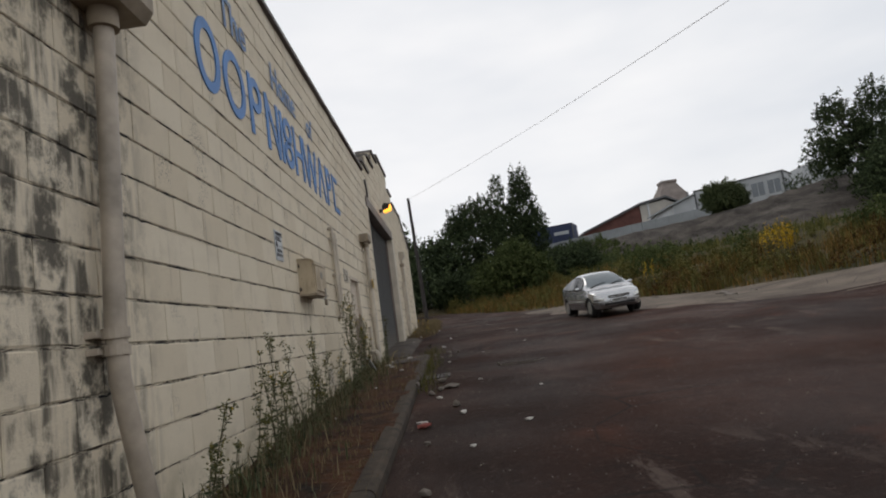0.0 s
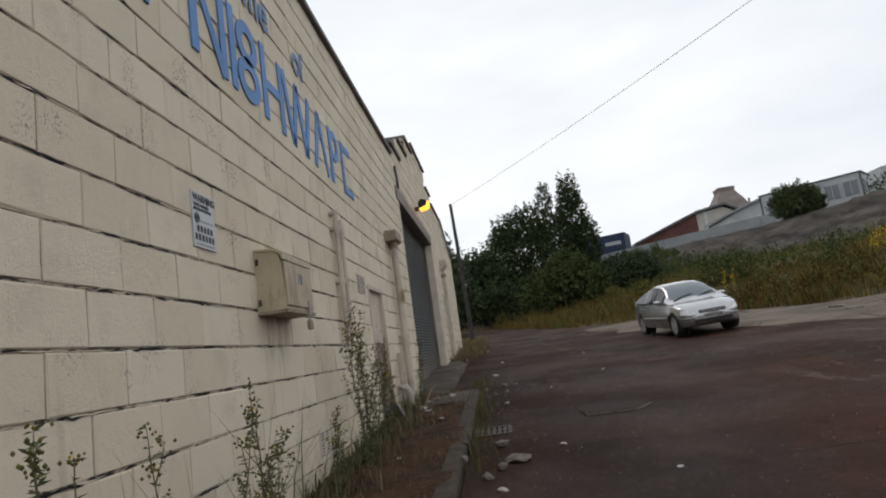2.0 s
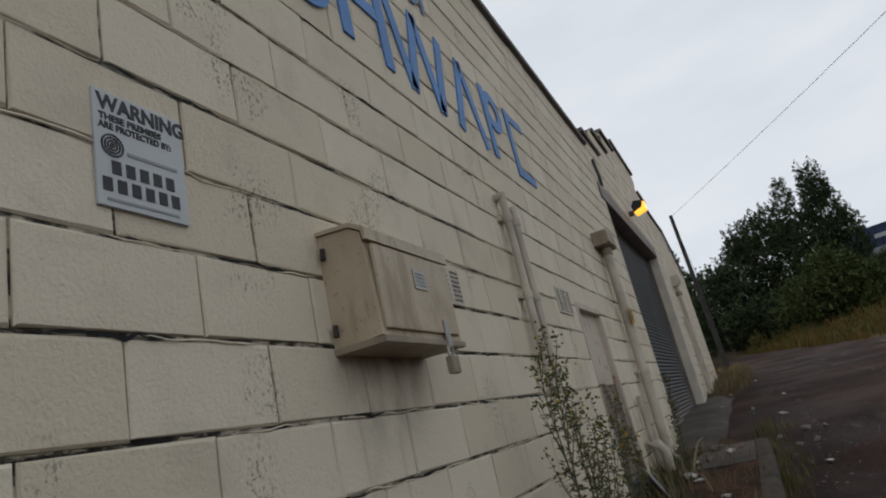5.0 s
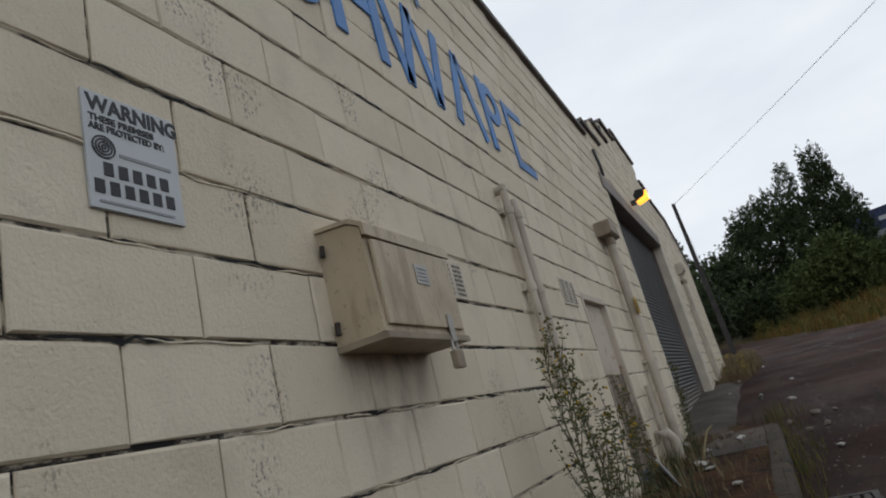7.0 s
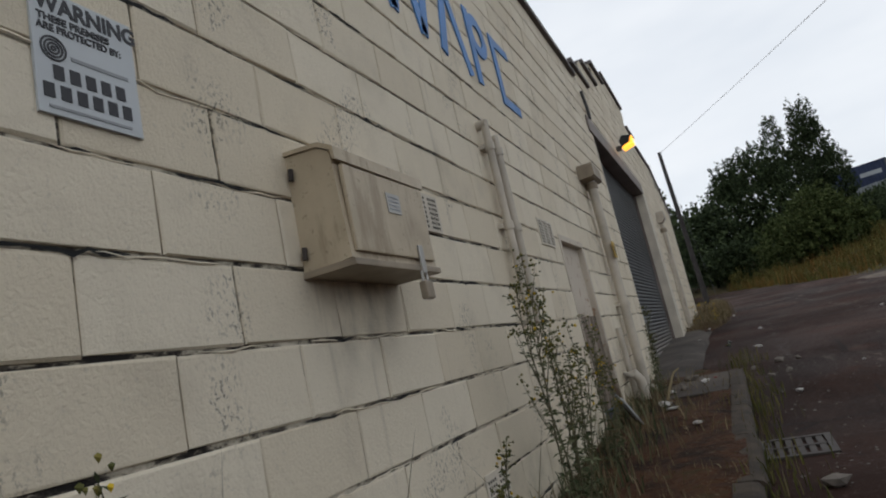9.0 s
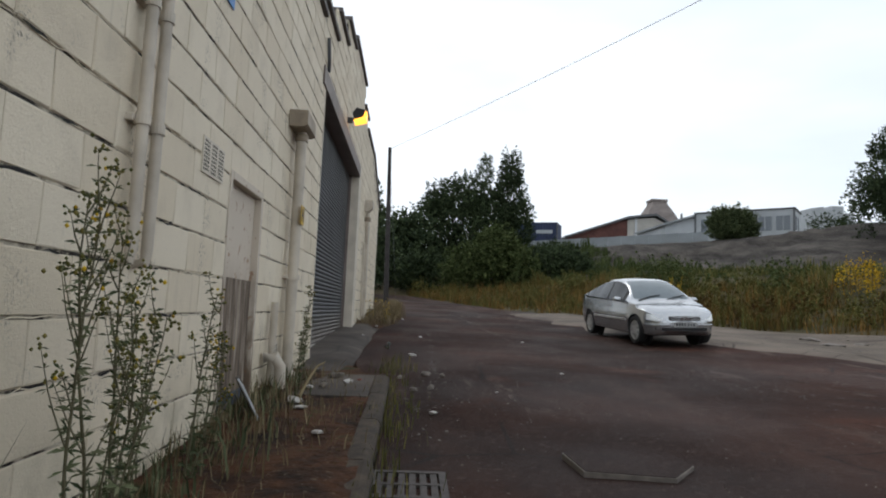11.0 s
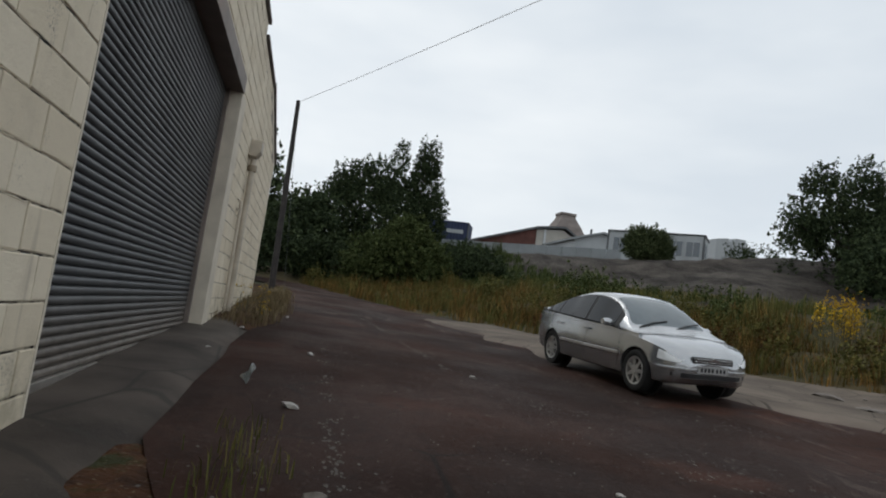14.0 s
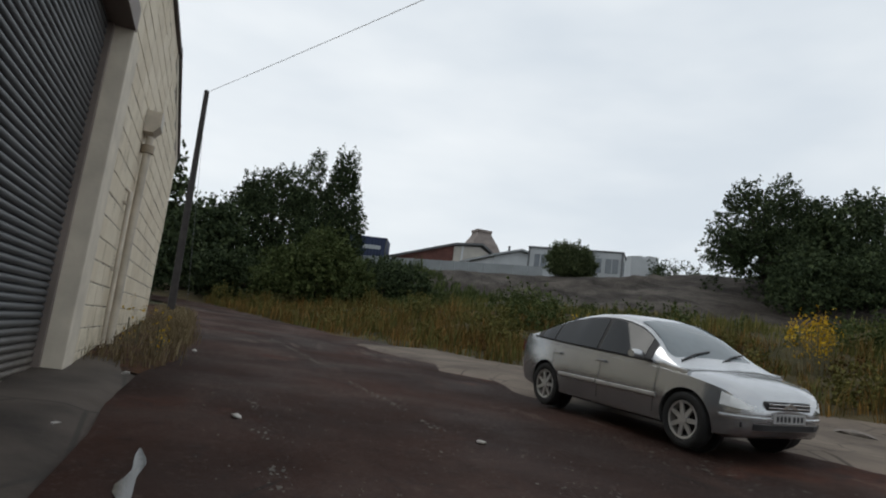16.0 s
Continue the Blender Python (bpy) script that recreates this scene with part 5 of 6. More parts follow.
# the dark group of trees past the bend, with two taller tops
tree("tree", (4.7, 58, lz(4.7, 58)), [(0, 0, 4.5, 3.2, 3.2, 3.6), (-2.2, 0, 3.8, 2.4, 2.6, 3.2), (1.8, 0.5, 4.0, 2.4, 2.6, 3.5), (-0.6, 0.5, 7.4, 2.4, 2.2, 1.9), (0.9, 0, 8.2, 1.5, 1.5, 1.6), (-1.8, 0, 6.6, 1.4, 1.4, 1.3)], 26000, 0.14, "dense dark green broadleaf tree past the road bend", "tree", M_LEAF_DARK, 1, 0.3, tall=0.84)
tree("tree", (8.5, 59.5, lz(8.5, 59.5)), [(0.5, 0, 6.5, 1.35, 1.4, 4.2), (0.6, 0, 9.4, 0.95, 1.0, 2.4), (-0.9, 0, 4.5, 2.0, 1.8, 3.5), (-1.55, 0, 9.3, 0.62, 0.7, 1.7), (1.4, 0.5, 4.0, 1.5, 1.6, 3.2)], 20000, 0.13, "tall dark tree with twin pointed tops", "tree", M_LEAF_DARK, 2, 0.28, tall=0.84)
tree("tree", (-0.6, 55, lz(-0.6, 55)), [(0, 0, 3.0, 2.4, 2.4, 3.0), (1.8, 0, 3.6, 2.0, 2.0, 2.8), (-2.2, 0.6, 2.6, 2.2, 2.2, 2.6), (0.9, 0, 5.2, 1.4, 1.4, 1.6)], 10000, 0.2, "dark leafy tree closing the view at the bend", "tree", M_LEAF_DARK, 3, 0.25, tall=0.84)
tree("tree", (-4.2, 46, lz(-4.2, 46)), [(0, 0, 3.0, 2.4, 2.6, 3.0), (2.6, 1.0, 2.6, 2.0, 2.0, 2.6), (-2.4, 0, 3.0, 2.4, 2.4, 2.8)], 9000, 0.19, "dark leafy tree beside the bend of the road", "tree", M_LEAF_DARK, 4, 0.25, tall=0.84)
tree("tree", (-1.6, 36, lz(-1.6, 36)), [(0, 0, 2.2, 1.3, 1.5, 2.2), (0.4, 0.2, 4.0, 0.9, 1.0, 1.2), (-1.4, 0.4, 2.6, 1.5, 1.5, 2.4)], 6000, 0.15, "thin-topped leafy tree behind the end of the wall", "tree", M_LEAF_DARK, 5, 0.15)
tree("bush", (5.9, 45.5, lz(5.9, 45.5)), [(0, 0, 1.7, 2.1, 1.9, 1.9), (1.4, 0, 1.3, 1.6, 1.6, 1.5), (-1.5, 0, 1.1, 1.6, 1.6, 1.5), (0.4, 0, 2.6, 1.4, 1.3, 1.1)], 14000, 0.13, "rounded mid-green bush on the roadside bank", "bush", M_LEAF_MID, 6, 0.12)
tree("bush", (9.5, 47, lz(9.5, 47)), [(0, 0, 0.9, 1.6, 1.6, 1.1), (1.8, 0, 0.8, 1.4, 1.4, 1.0)], 6000, 0.13, "low dark green scrub on the bank", "bush", M_LEAF_DARK, 7, 0.08)
tree("bush", (3.0, 50, lz(3.0, 50)), [(0, 0, 0.9, 1.8, 1.5, 1.2), (-2.0, 0, 0.9, 1.5, 1.4, 1.2)], 6000, 0.14, "shaded scrub under the trees", "bush", M_LEAF_DARK, 8, 0.08)
tree("bush", (23.6, 50.5, lz(23.6, 50.5)), [(0, 0, 1.0, 1.5, 1.3, 1.2), (0.9, 0, 0.8, 1.0, 1.0, 1.0), (-0.8, 0, 0.9, 1.0, 1.0, 1.0)], 15000, 0.10, "round green bush on the crest of the bank", "bush", M_LEAF_PALE, 9, 0.1)
tree("tree", (25.4, 36, lz(25.4, 36) - 0.3), [(-1.3, 0, 3.4, 1.5, 1.6, 1.9), (1.3, 0, 3.6, 1.8, 1.8, 2.1), (-0.2, 0, 2.2, 2.4, 2.2, 1.6), (2.9, 0, 3.0, 1.9, 1.9, 2.1), (-1.6, 0, 5.1, 0.75, 0.8, 0.9), (1.0, 0, 5.6, 0.9, 0.9, 1.1), (2.6, 0, 5.0, 0.9, 0.9, 0.9), (-2.5, 0, 2.0, 1.2, 1.2, 1.0)], 26000, 0.10, "broad dark tree standing on the end of the bank", "tree", M_LEAF_DARK, 10, 0.22, tall=0.86)
tree("tree", (29.5, 35, lz(29.5, 35) - 0.3), [(0, 0, 2.6, 2.6, 2.2, 2.4), (1.8, 0, 3.4, 1.9, 1.8, 2.0), (-1.4, 0, 1.6, 2.0, 1.8, 1.4)], 9000, 0.15, "dark broadleaf tree beyond the bank's end", "tree", M_LEAF_DARK, 11, 0.2, tall=0.86)
tree("bush", (25.0, 33.5, lz(25.0, 33.5)), [(0, 0, 0.8, 2.0, 1.2, 1.0), (2.4, 0, 0.9, 1.8, 1.2, 1.1)], 6000, 0.13, "low dark scrub beneath the tree", "bush", M_LEAF_DARK, 12, 0.08)
for k, (bx_, by_) in enumerate(((24.2, 32.5), (27.0, 31.5), (30.0, 30.5), (33.2, 29.0))):
    tree("bush", (bx_, by_, lz(bx_, by_) - 0.3), [(0, 0, 1.0, 1.7, 1.4, 1.3), (1.2, 0.3, 1.2, 1.4, 1.2, 1.3), (-1.2, -0.2, 0.8, 1.3, 1.2, 1.0), (0.2, 0.4, 2.0, 1.1, 1.0, 0.9)], 7000, 0.11, "dark dense scrub at the foot of the broad tree", "bush", M_LEAF_DARK, 90 + k, 0.08, "scrub under the broad tree")
tree("tree", (38.5, 60, lz(38.5, 60)), [(0, 0, 1.6, 0.6, 0.6, 1.5), (0.2, 0, 2.6, 0.4, 0.4, 0.9)], 1200, 0.14, "small slim tree beside the far buildings", "tree", M_LEAF_DARK, 13, 0.06)


def tufts(name, points, label, mat, seed, h0, h1, width, per, lean=0.35, category="grass"):
    """A thicket of narrow bent blades."""
    rng = np.random.default_rng(seed)
    sh = Shape()
    v, f = [], []
    for x, y, z, k in points:
        for _ in range(per):
            a, h = rng.uniform(0, 2 * math.pi), rng.uniform(h0, h1) * k
            bx, by = x + rng.normal(0, 0.10), y + rng.normal(0, 0.10)
            dx, dy = math.cos(a), math.sin(a)
            l = h * rng.uniform(0.05, lean)
            w = width * rng.uniform(0.6, 1.3)
            i = len(v)
            v += [(bx - dy * w, by + dx * w, z - 0.05), (bx + dy * w, by - dx * w, z - 0.05), (bx + dx * l * 0.4 + dy * w * 0.7, by + dy * l * 0.4 - dx * w * 0.7, z + h * 0.6), (bx + dx * l * 0.4 - dy * w * 0.7, by + dy * l * 0.4 + dx * w * 0.7, z + h * 0.6), (bx + dx * l, by + dy * l, z + h)]
            f += [(i, i + 1, i + 2, i + 3), (i + 3, i + 2, i + 4)]
    sh.v, sh.f = v, f
    return tagged(part(name, sh, mat), label, category, kind="stuff")


def bank_points(n, seed, u0, u1, x0, x1, y0, y1):
    rng = np.random.default_rng(seed)
    xs, ys = rng.uniform(x0, x1, n), rng.uniform(y0, y1, n)
    u = bank(xs, ys)
    off = line_gap(xs, ys, FOOT)
    keep = (u > u0) & (u < u1) & (off > 0.15)
    zs_ = land_z(xs, ys)
    out = []
    for x, y, z, k in zip(xs[keep], ys[keep], zs_[keep], rng.uniform(0.5, 1.2, keep.sum())):
        lump = 0.75 + 0.9 * noise.noise(Vector((x * 0.45, y * 0.45, 0))) + 0.5 * noise.noise(Vector((x * 1.6, y * 1.6, 4)))
        if lump > 0.2:
            out.append((x, y, z, k * min(1.5, lump)))
    return out


def undergrowth(name, n, seed, u0, u1, box, r0, r1, leaves, size, label, mat):
    """Low clumps of leafy weeds that merge into one uneven thicket."""
    rng = np.random.default_rng(seed)
    pts = bank_points(n, seed, u0, u1, *box)
    blobs = []
    for x, y, z, k in pts:
        r = rng.uniform(r0, r1) * k
        blobs.append((x, y, z + r * 0.35, r, r, r * rng.uniform(0.6, 1.1)))
    tagged(part(name, leaf_cloud(blobs, leaves, size, seed, 12, 3.5), mat), label, "undergrowth", kind="stuff")


undergrowth("undergrowth", 330, 61, 0.03, 0.30, (1, 34, 14, 48), 0.28, 0.6, 42000, 0.05, "leafy green weeds among the grass of the bank", M_WEEDY)
undergrowth("undergrowth", 420, 62, 0.0, 0.22, (7, 34, 12, 30), 0.3, 0.55, 36000, 0.045, "brown seeding docks along the foot of the bank", M_LEAF_BROWN)
undergrowth("undergrowth", 500, 63, 0.22, 0.50, (0, 30, 18, 62), 0.3, 0.7, 40000, 0.065, "dark scrub and brambles half way up the bank", M_LEAF_MID)
undergrowth("undergrowth", 420, 64, 0.45, 0.95, (-6, 14, 36, 74), 0.4, 0.9, 36000, 0.08, "dark scrub below the fence on the upper bank", M_LEAF_DARK)
undergrowth("undergrowth", 160, 65, 0.40, 1.0, (24, 38, 22, 44), 0.5, 1.0, 26000, 0.08, "dark scrub spreading from beneath the broad tree", M_LEAF_DARK)
near = bank_points(15000, 21, 0.0, 0.30, 1, 34, 12, 48)
tufts("tall_grass", near[: len(near) * 3 // 5], "tall straw-brown summer grass along the foot of the bank", M_GRASS, 22, 0.25, 0.72, 0.010, 11, 0.75)
tufts("tall_grass", near[len(near) * 3 // 5 :], "rank green grass and weeds on the bank", M_GRASSG, 23, 0.2, 0.6, 0.013, 11, 0.8)
mid_ = bank_points(11000, 24, 0.25, 0.55, 0, 34, 14, 62)
tufts("rough_grass", mid_, "short rough grass higher on the bank", M_GRASSG, 25, 0.2, 0.55, 0.022, 6)
up_ = [p for p in bank_points(9000, 26, 0.5, 0.90, -6, 16, 34, 74)]
tufts("rough_grass", up_, "dark rough scrub on the upper bank", M_LEAF_MID, 27, 0.3, 0.8, 0.035, 7)
rng = random.Random(5)
edge = [(float(np.interp(y, LEFT_Y, LEFT_X)) - rng.uniform(0.1, 0.9), y, float(road_z(1, y)) + 0.06, rng.uniform(0.5, 1.2)) for y in (rng.uniform(20.0, 34) for _ in range(700))]
tufts("rough_grass", [p for p in edge if p[0] > 0.05 or p[1] > 22.8], "low weedy grass at the foot of the far wall", M_STRAW, 28, 0.04, 0.16, 0.005, 8, 1.1)


def flower_clump(x, y, z, n, spread, h, seed, label, petal=0.015):
    rng = np.random.default_rng(seed)
    t = thing("flower_clump", (x, y, z), label, "flowers", "yellow flowers on the bank")
    stem, head = Shape(), Shape()
    for _ in range(n):
        a, b, hh = rng.normal(0, spread), rng.normal(0, spread * 0.6), h * rng.uniform(0.6, 1.1)
        stem.tube([(a * 0.8, b * 0.8, -0.1), (a, b, hh)], 0.008, 4)
        for _ in range(26):
            c = np.array([a, b, hh]) + rng.normal(0, 1, 3) * (0.04, 0.04, 0.15)
            u, v = rng.normal(0, petal, 3), rng.normal(0, petal, 3)
            head.add([c - u, c - v, c + u, c + v], [(0, 1, 2, 3)])
    tagged(part("stem", stem, M_STEM, t), kind="stuff")
    tagged(part("blossom", head, M_FLOWER, t), kind="stuff")


flower_clump(13.0, 23.2, lz(13.0, 23.2), 46, 0.30, 1.1, 31, "clump of bright yellow wild flowers in tall grass")
flower_clump(9.3, 26.5, lz(9.3, 26.5), 5, 0.3, 0.9, 33, "few yellow flower heads in the grass")
flower_clump(0.62, 20.9, float(road_z(1, 20.9)) + 0.05, 3, 0.05, 0.3, 34, "small yellow-flowered weed by the apron's end", 0.008)
flower_clump(0.3, 21.6, float(road_z(1, 21.6)) + 0.05, 2, 0.10, 0.3, 35, "small yellow-flowered weed by the wall foot", 0.008)


def weed(x, y, height, seed, flowers=0.0, bushy=1.0, label="tall grey-green weed growing at the wall foot"):
    """A tall branching weed: stem, side shoots with small ragged leaves, flower heads at the tips."""
    rng = random.Random(seed)
    z = float(road_z(1, y)) + 0.07 if y < 13.3 else float(road_z(1, y)) + 0.05
    t = thing("weed", (x, y, z), label, "weed", "weeds along the wall")
    stem, leaf, head, bud = Shape(), Shape(), Shape(), Shape()

    def leaves(p, d, size):
        for _ in range(4):
            a = Vector((rng.uniform(-1, 1), rng.uniform(-1, 1), rng.uniform(-0.2, 0.7))).normalized()
            b = a.cross(Vector((rng.uniform(-1, 1), rng.uniform(-1, 1), rng.uniform(-1, 1)))).normalized()
            s = size * rng.uniform(0.6, 1.3)
            q = p + a * s
            leaf.add([p, p + a * s * 0.5 + b * s * 0.13, q + Vector((0, 0, -0.15 * s)), p + a * s * 0.5 - b * s * 0.13], [(0, 1, 2, 3)])

    def shoot(p, d, length, r, depth):
        pts, n = [p], max(4, int(length / 0.05))
        for i in range(n):
            d = (d + Vector((rng.uniform(-0.07, 0.07), rng.uniform(-0.07, 0.07), 0.14 if depth else 0.05))).normalized()
            p = p + d * length / n
            pts.append(p)
            k = i / n
            size = (0.047 * (1 - 0.45 * k) if depth == 0 else 0.027) * bushy
            leaves(p, d, size)
            if depth == 0 and k < 0.6:
                leaves(p, d, size)
            if depth == 0 and k > 0.25 and rng.random() < 0.6:
                a = rng.uniform(0, 2 * math.pi)
                shoot(p, (d + 0.55 * Vector((math.cos(a), math.sin(a), 0.25))).normalized(), height * rng.uniform(0.12, 0.3) * (1.15 - k * 0.6), r * 0.45, 1)
        stem.tube([tuple(q) for q in pts], [r * (1 - 0.7 * i / n) for i in range(n + 1)], 5, False)
        tip = pts[-1]
        for _ in range(7 if depth else 14):
            c = tip + Vector((rng.gauss(0, 0.016), rng.gauss(0, 0.016), rng.gauss(0, 0.013)))
            tgt = head if rng.random() < flowers else bud
            s = rng.uniform(0.0045, 0.0075)
            tgt.add([c + Vector((s, 0, 0)), c + Vector((0, s, 0.004)), c + Vector((-s, 0, 0)), c + Vector((0, -s, 0.004)), c + Vector((0, 0, s * 1.2)), c + Vector((0, 0, -s))], [(0, 1, 4), (1, 2, 4), (2, 3, 4), (3, 0, 4), (1, 0, 5), (2, 1, 5), (3, 2, 5), (0, 3, 5)])

    lean = Vector((rng.uniform(0.0, 0.12), rng.uniform(-0.12, 0.12), 1)).normalized()
    shoot(Vector((0, 0, -0.03)), lean, height, 0.0065, 0)
    if height > 0.5:
        shoot(Vector((0.02, 0.02, -0.03)), (lean + Vector((0.1, rng.uniform(-0.25, 0.25), 0))).normalized(), height * rng.uniform(0.55, 0.85), 0.005, 0)
    part("stem", stem, M_STEM, t)
    tagged(part("foliage", leaf, M_WEED, t), kind="stuff")
    if bud.v:
        tagged(part("bud_spray", bud, M_DULLFL, t, "dull yellow-green buds"), kind="stuff")
    if head.v:
        tagged(part("blossom", head, M_FLOWER, t, "yellow flower heads"), kind="stuff")


rng = random.Random(77)
WEEDS = [(2.9, 0.55, 0.0), (3.3, 0.4, 0.0), (3.75, 0.35, 0.0), (4.55, 0.75, 0.05), (4.75, 0.5, 0.0), (5.05, 0.45, 0.0), (5.4, 0.75, 0.0), (5.75, 1.0, 0.0), (6.0, 0.95, 0.1), (6.3, 0.85, 0.0), (6.75, 0.8, 0.0), (7.0, 0.9, 0.05), (7.35, 0.6, 0.0), (8.15, 0.58, 0.16), (8.5, 0.62, 0.16), (9.0, 0.95, 0.1), (9.15, 1.0, 0.1), (9.3, 0.9, 0.06), (9.45, 0.75, 0.05), (10.05, 0.75, 0.12), (10.35, 0.5, 0.2), (12.3, 0.7, 0.0), (12.5, 0.4, 0.0)]
for k, (y, h, fl) in enumerate(WEEDS):
    weed(0.14 + 0.13 * rng.random(), y, h * (0.84 if y < 8.7 else 1.12), 100 + k, fl, 1.0 if h > 0.6 else 1.15, "tall grey-green weed with yellow flowers at the wall foot" if fl > 0.08 else "tall grey-green weed growing at the wall foot")

# long dry stalks by the meter box and short growth over the strip
rng = random.Random(9)
pts = [(0.08 + 0.25 * rng.random(), rng.uniform(6.2, 8.6), 0, rng.uniform(0.7, 1.1)) for _ in range(16)]
tufts("dry_stalks", [(x, y, float(road_z(1, y)) + 0.08, k) for x, y, _, k in pts], "long thin dry grass stalks against the wall", M_STEM, 41, 0.35, 0.85, 0.0032, 5, 0.95)
pts = [(abs(rng.gauss(0.1, 0.18)), rng.uniform(-3, 13), rng.uniform(0.4, 1.2)) for _ in range(520)]
tufts("rough_grass", [(min(x, 0.8), y, float(road_z(1, y)) + 0.08, k) for x, y, k in pts], "short tangled grass and weeds along the wall foot", M_STRAW, 42, 0.05, 0.22, 0.0035, 7, 0.9)
pts = [(abs(rng.gauss(0.08, 0.14)), rng.uniform(-3, 13), rng.uniform(0.4, 1.2)) for _ in range(420)]
tufts("rough_grass", [(min(x, 0.8), y, float(road_z(1, y)) + 0.08, k) for x, y, k in pts], "short green weeds along the wall foot", M_WEED, 43, 0.05, 0.2, 0.006, 7, 0.9)
pts = [(rng.gauss(0.95, 0.05), rng.uniform(8.5, 14.8), rng.uniform(0.4, 1.1)) for _ in range(110)]
tufts("rough_grass", [(x, y, float(road_z(1, y)) + 0.03, k) for x, y, k in pts], "grass growing along the kerb joint", M_GRASSG, 44, 0.03, 0.13, 0.0035, 7, 0.9)
pts = [(rng.uniform(0.25, 0.85), rng.uniform(0, 13), rng.uniform(0.4, 1.0)) for _ in range(160)]
tufts("rough_grass", [(x, y, float(road_z(1, y)) + 0.08, k) for x, y, k in pts], "sparse dry grass on the soil strip", M_STRAW, 45, 0.03, 0.14, 0.003, 6, 1.2)


# ---- the yard on top of the bank ----
def ribbed(x0, x1, y, z0, z1, pitch=0.3, depth=0.04):
    """A profiled sheet standing along x."""
    sh, n = Shape(), int((x1 - x0) / pitch * 4)
    rows = []
    for i in range(n + 1):
        x = x0 + (x1 - x0) * i / n
        rows.append([(x, y - (depth if i % 4 in (1, 2) else 0), z) for z in (z0, z1)])
    return sh.loft(rows, caps=False, closed=False)


PZ = CREST_Z
cont = thing("shipping_container", (12.4, 69, PZ + 0.55), "dark blue steel shipping container behind the fence", "container", turn=-22)
part("body", Shape().box(-3.0, 0, 0, 3.0, 2.4, 2.55, 0.03), M_CONT_BLUE, cont)
part("side_panel", ribbed(-2.9, 2.9, -0.01, 0.12, 2.42, 0.28, 0.05), M_CONT_BLUE, cont)
for x in (-3.0, 2.88):
    part("corner_post", Shape().box(x, -0.07, 0, x + 0.12, 0.05, 2.58), M_TRIM, cont)
part("top_rail", Shape().box(-3.0, -0.07, 2.5, 3.0, 0.0, 2.6), M_CONT_BLUE, cont)
part("marking_bar", Shape().box(0.9, -0.085, 1.5, 2.5, -0.075, 1.85), M_GREYCLAD, cont, "pale unreadable marking")

fence = thing("panel_fence", (0, 0, 0), "long low pale grey panel fence on the crest of the bank", "fence")
FA, FB = Vector((11.4, 65.8)), Vector((24.4, 55.6))
NP = 14
for k in range(NP):
    a, b = FA.lerp(FB, k / NP), FA.lerp(FB, (k + 0.985) / NP)
    h = 1.2 + 0.3 * (k / NP)
    part("panel", Shape().add([(a.x, a.y, PZ - 0.6), (b.x, b.y, PZ - 0.6), (b.x, b.y, PZ + h - 0.3), (a.x, a.y, PZ + h - 0.34), (a.x, a.y + 0.08, PZ - 0.6), (b.x, b.y + 0.08, PZ - 0.6), (b.x, b.y + 0.08, PZ + h - 0.3), (a.x, a.y + 0.08, PZ + h - 0.34)], [(0, 1, 2, 3), (7, 6, 5, 4), (3, 2, 6, 7), (0, 4, 5, 1), (0, 3, 7, 4), (1, 5, 6, 2)]), M_GREYCLAD2, fence)
    part("post", Shape().box(a.x - 0.05, a.y - 0.06, PZ - 0.6, a.x + 0.05, a.y + 0.02, PZ + h - 0.31), M_GREYCLAD2, fence)

shed2 = thing("workshop", (3, 0, -0.65), "low workshop with red-brown and off-white walls and a shallow gable", "building")
part("wall", Shape().prism([(16.5, PZ), (24.0, PZ), (24.0, 13.9), (21.8, 13.3), (18.0, 11.9), (16.5, 11.3)], "y", 82, 92), M_SHEDRED, shed2, "red-brown brick gable")
part("wall", Shape().prism([(24.0, PZ), (30.0, PZ), (30.0, 12.9), (27.3, 14.3), (24.0, 13.9)], "y", 81.9, 92), M_SHEDWHITE, shed2, "off-white end wall")
part("panel", Shape().box(27.4, 81.8, 11.6, 29.3, 81.88, 12.9), M_SHEDRED, shed2, "red-brown panel")
part("post", Shape().box(24.9, 81.8, PZ, 25.15, 81.89, 14.05), M_WHITE, shed2)
part("roof", Shape().prism([(16.2, 11.2), (24.0, 14.0), (27.4, 14.5), (30.4, 12.8), (30.4, 13.0), (27.4, 14.75), (24.0, 14.25), (16.2, 11.45)], "y", 81.5, 92.4), M_TRIM, shed2)

kiln = thing("brick_stack", (35.0, 93, PZ + 0.4), "tapering weathered brick kiln stack behind the workshop", "chimney")
part("stack", Shape().loft([[(sx * w, sy * w, z) for sx, sy in ((-1, -1), (1, -1), (1, 1), (-1, 1))] for w, z in ((4.6, 0), (3.2, 5.0), (1.75, 8.4), (1.1, 9.6), (1.0, 10.0))]), M_KILN, kiln)
part("cap", Shape().box(-1.12, -1.12, 10.0, 1.12, 1.12, 10.35, 0.05), M_KILN, kiln)

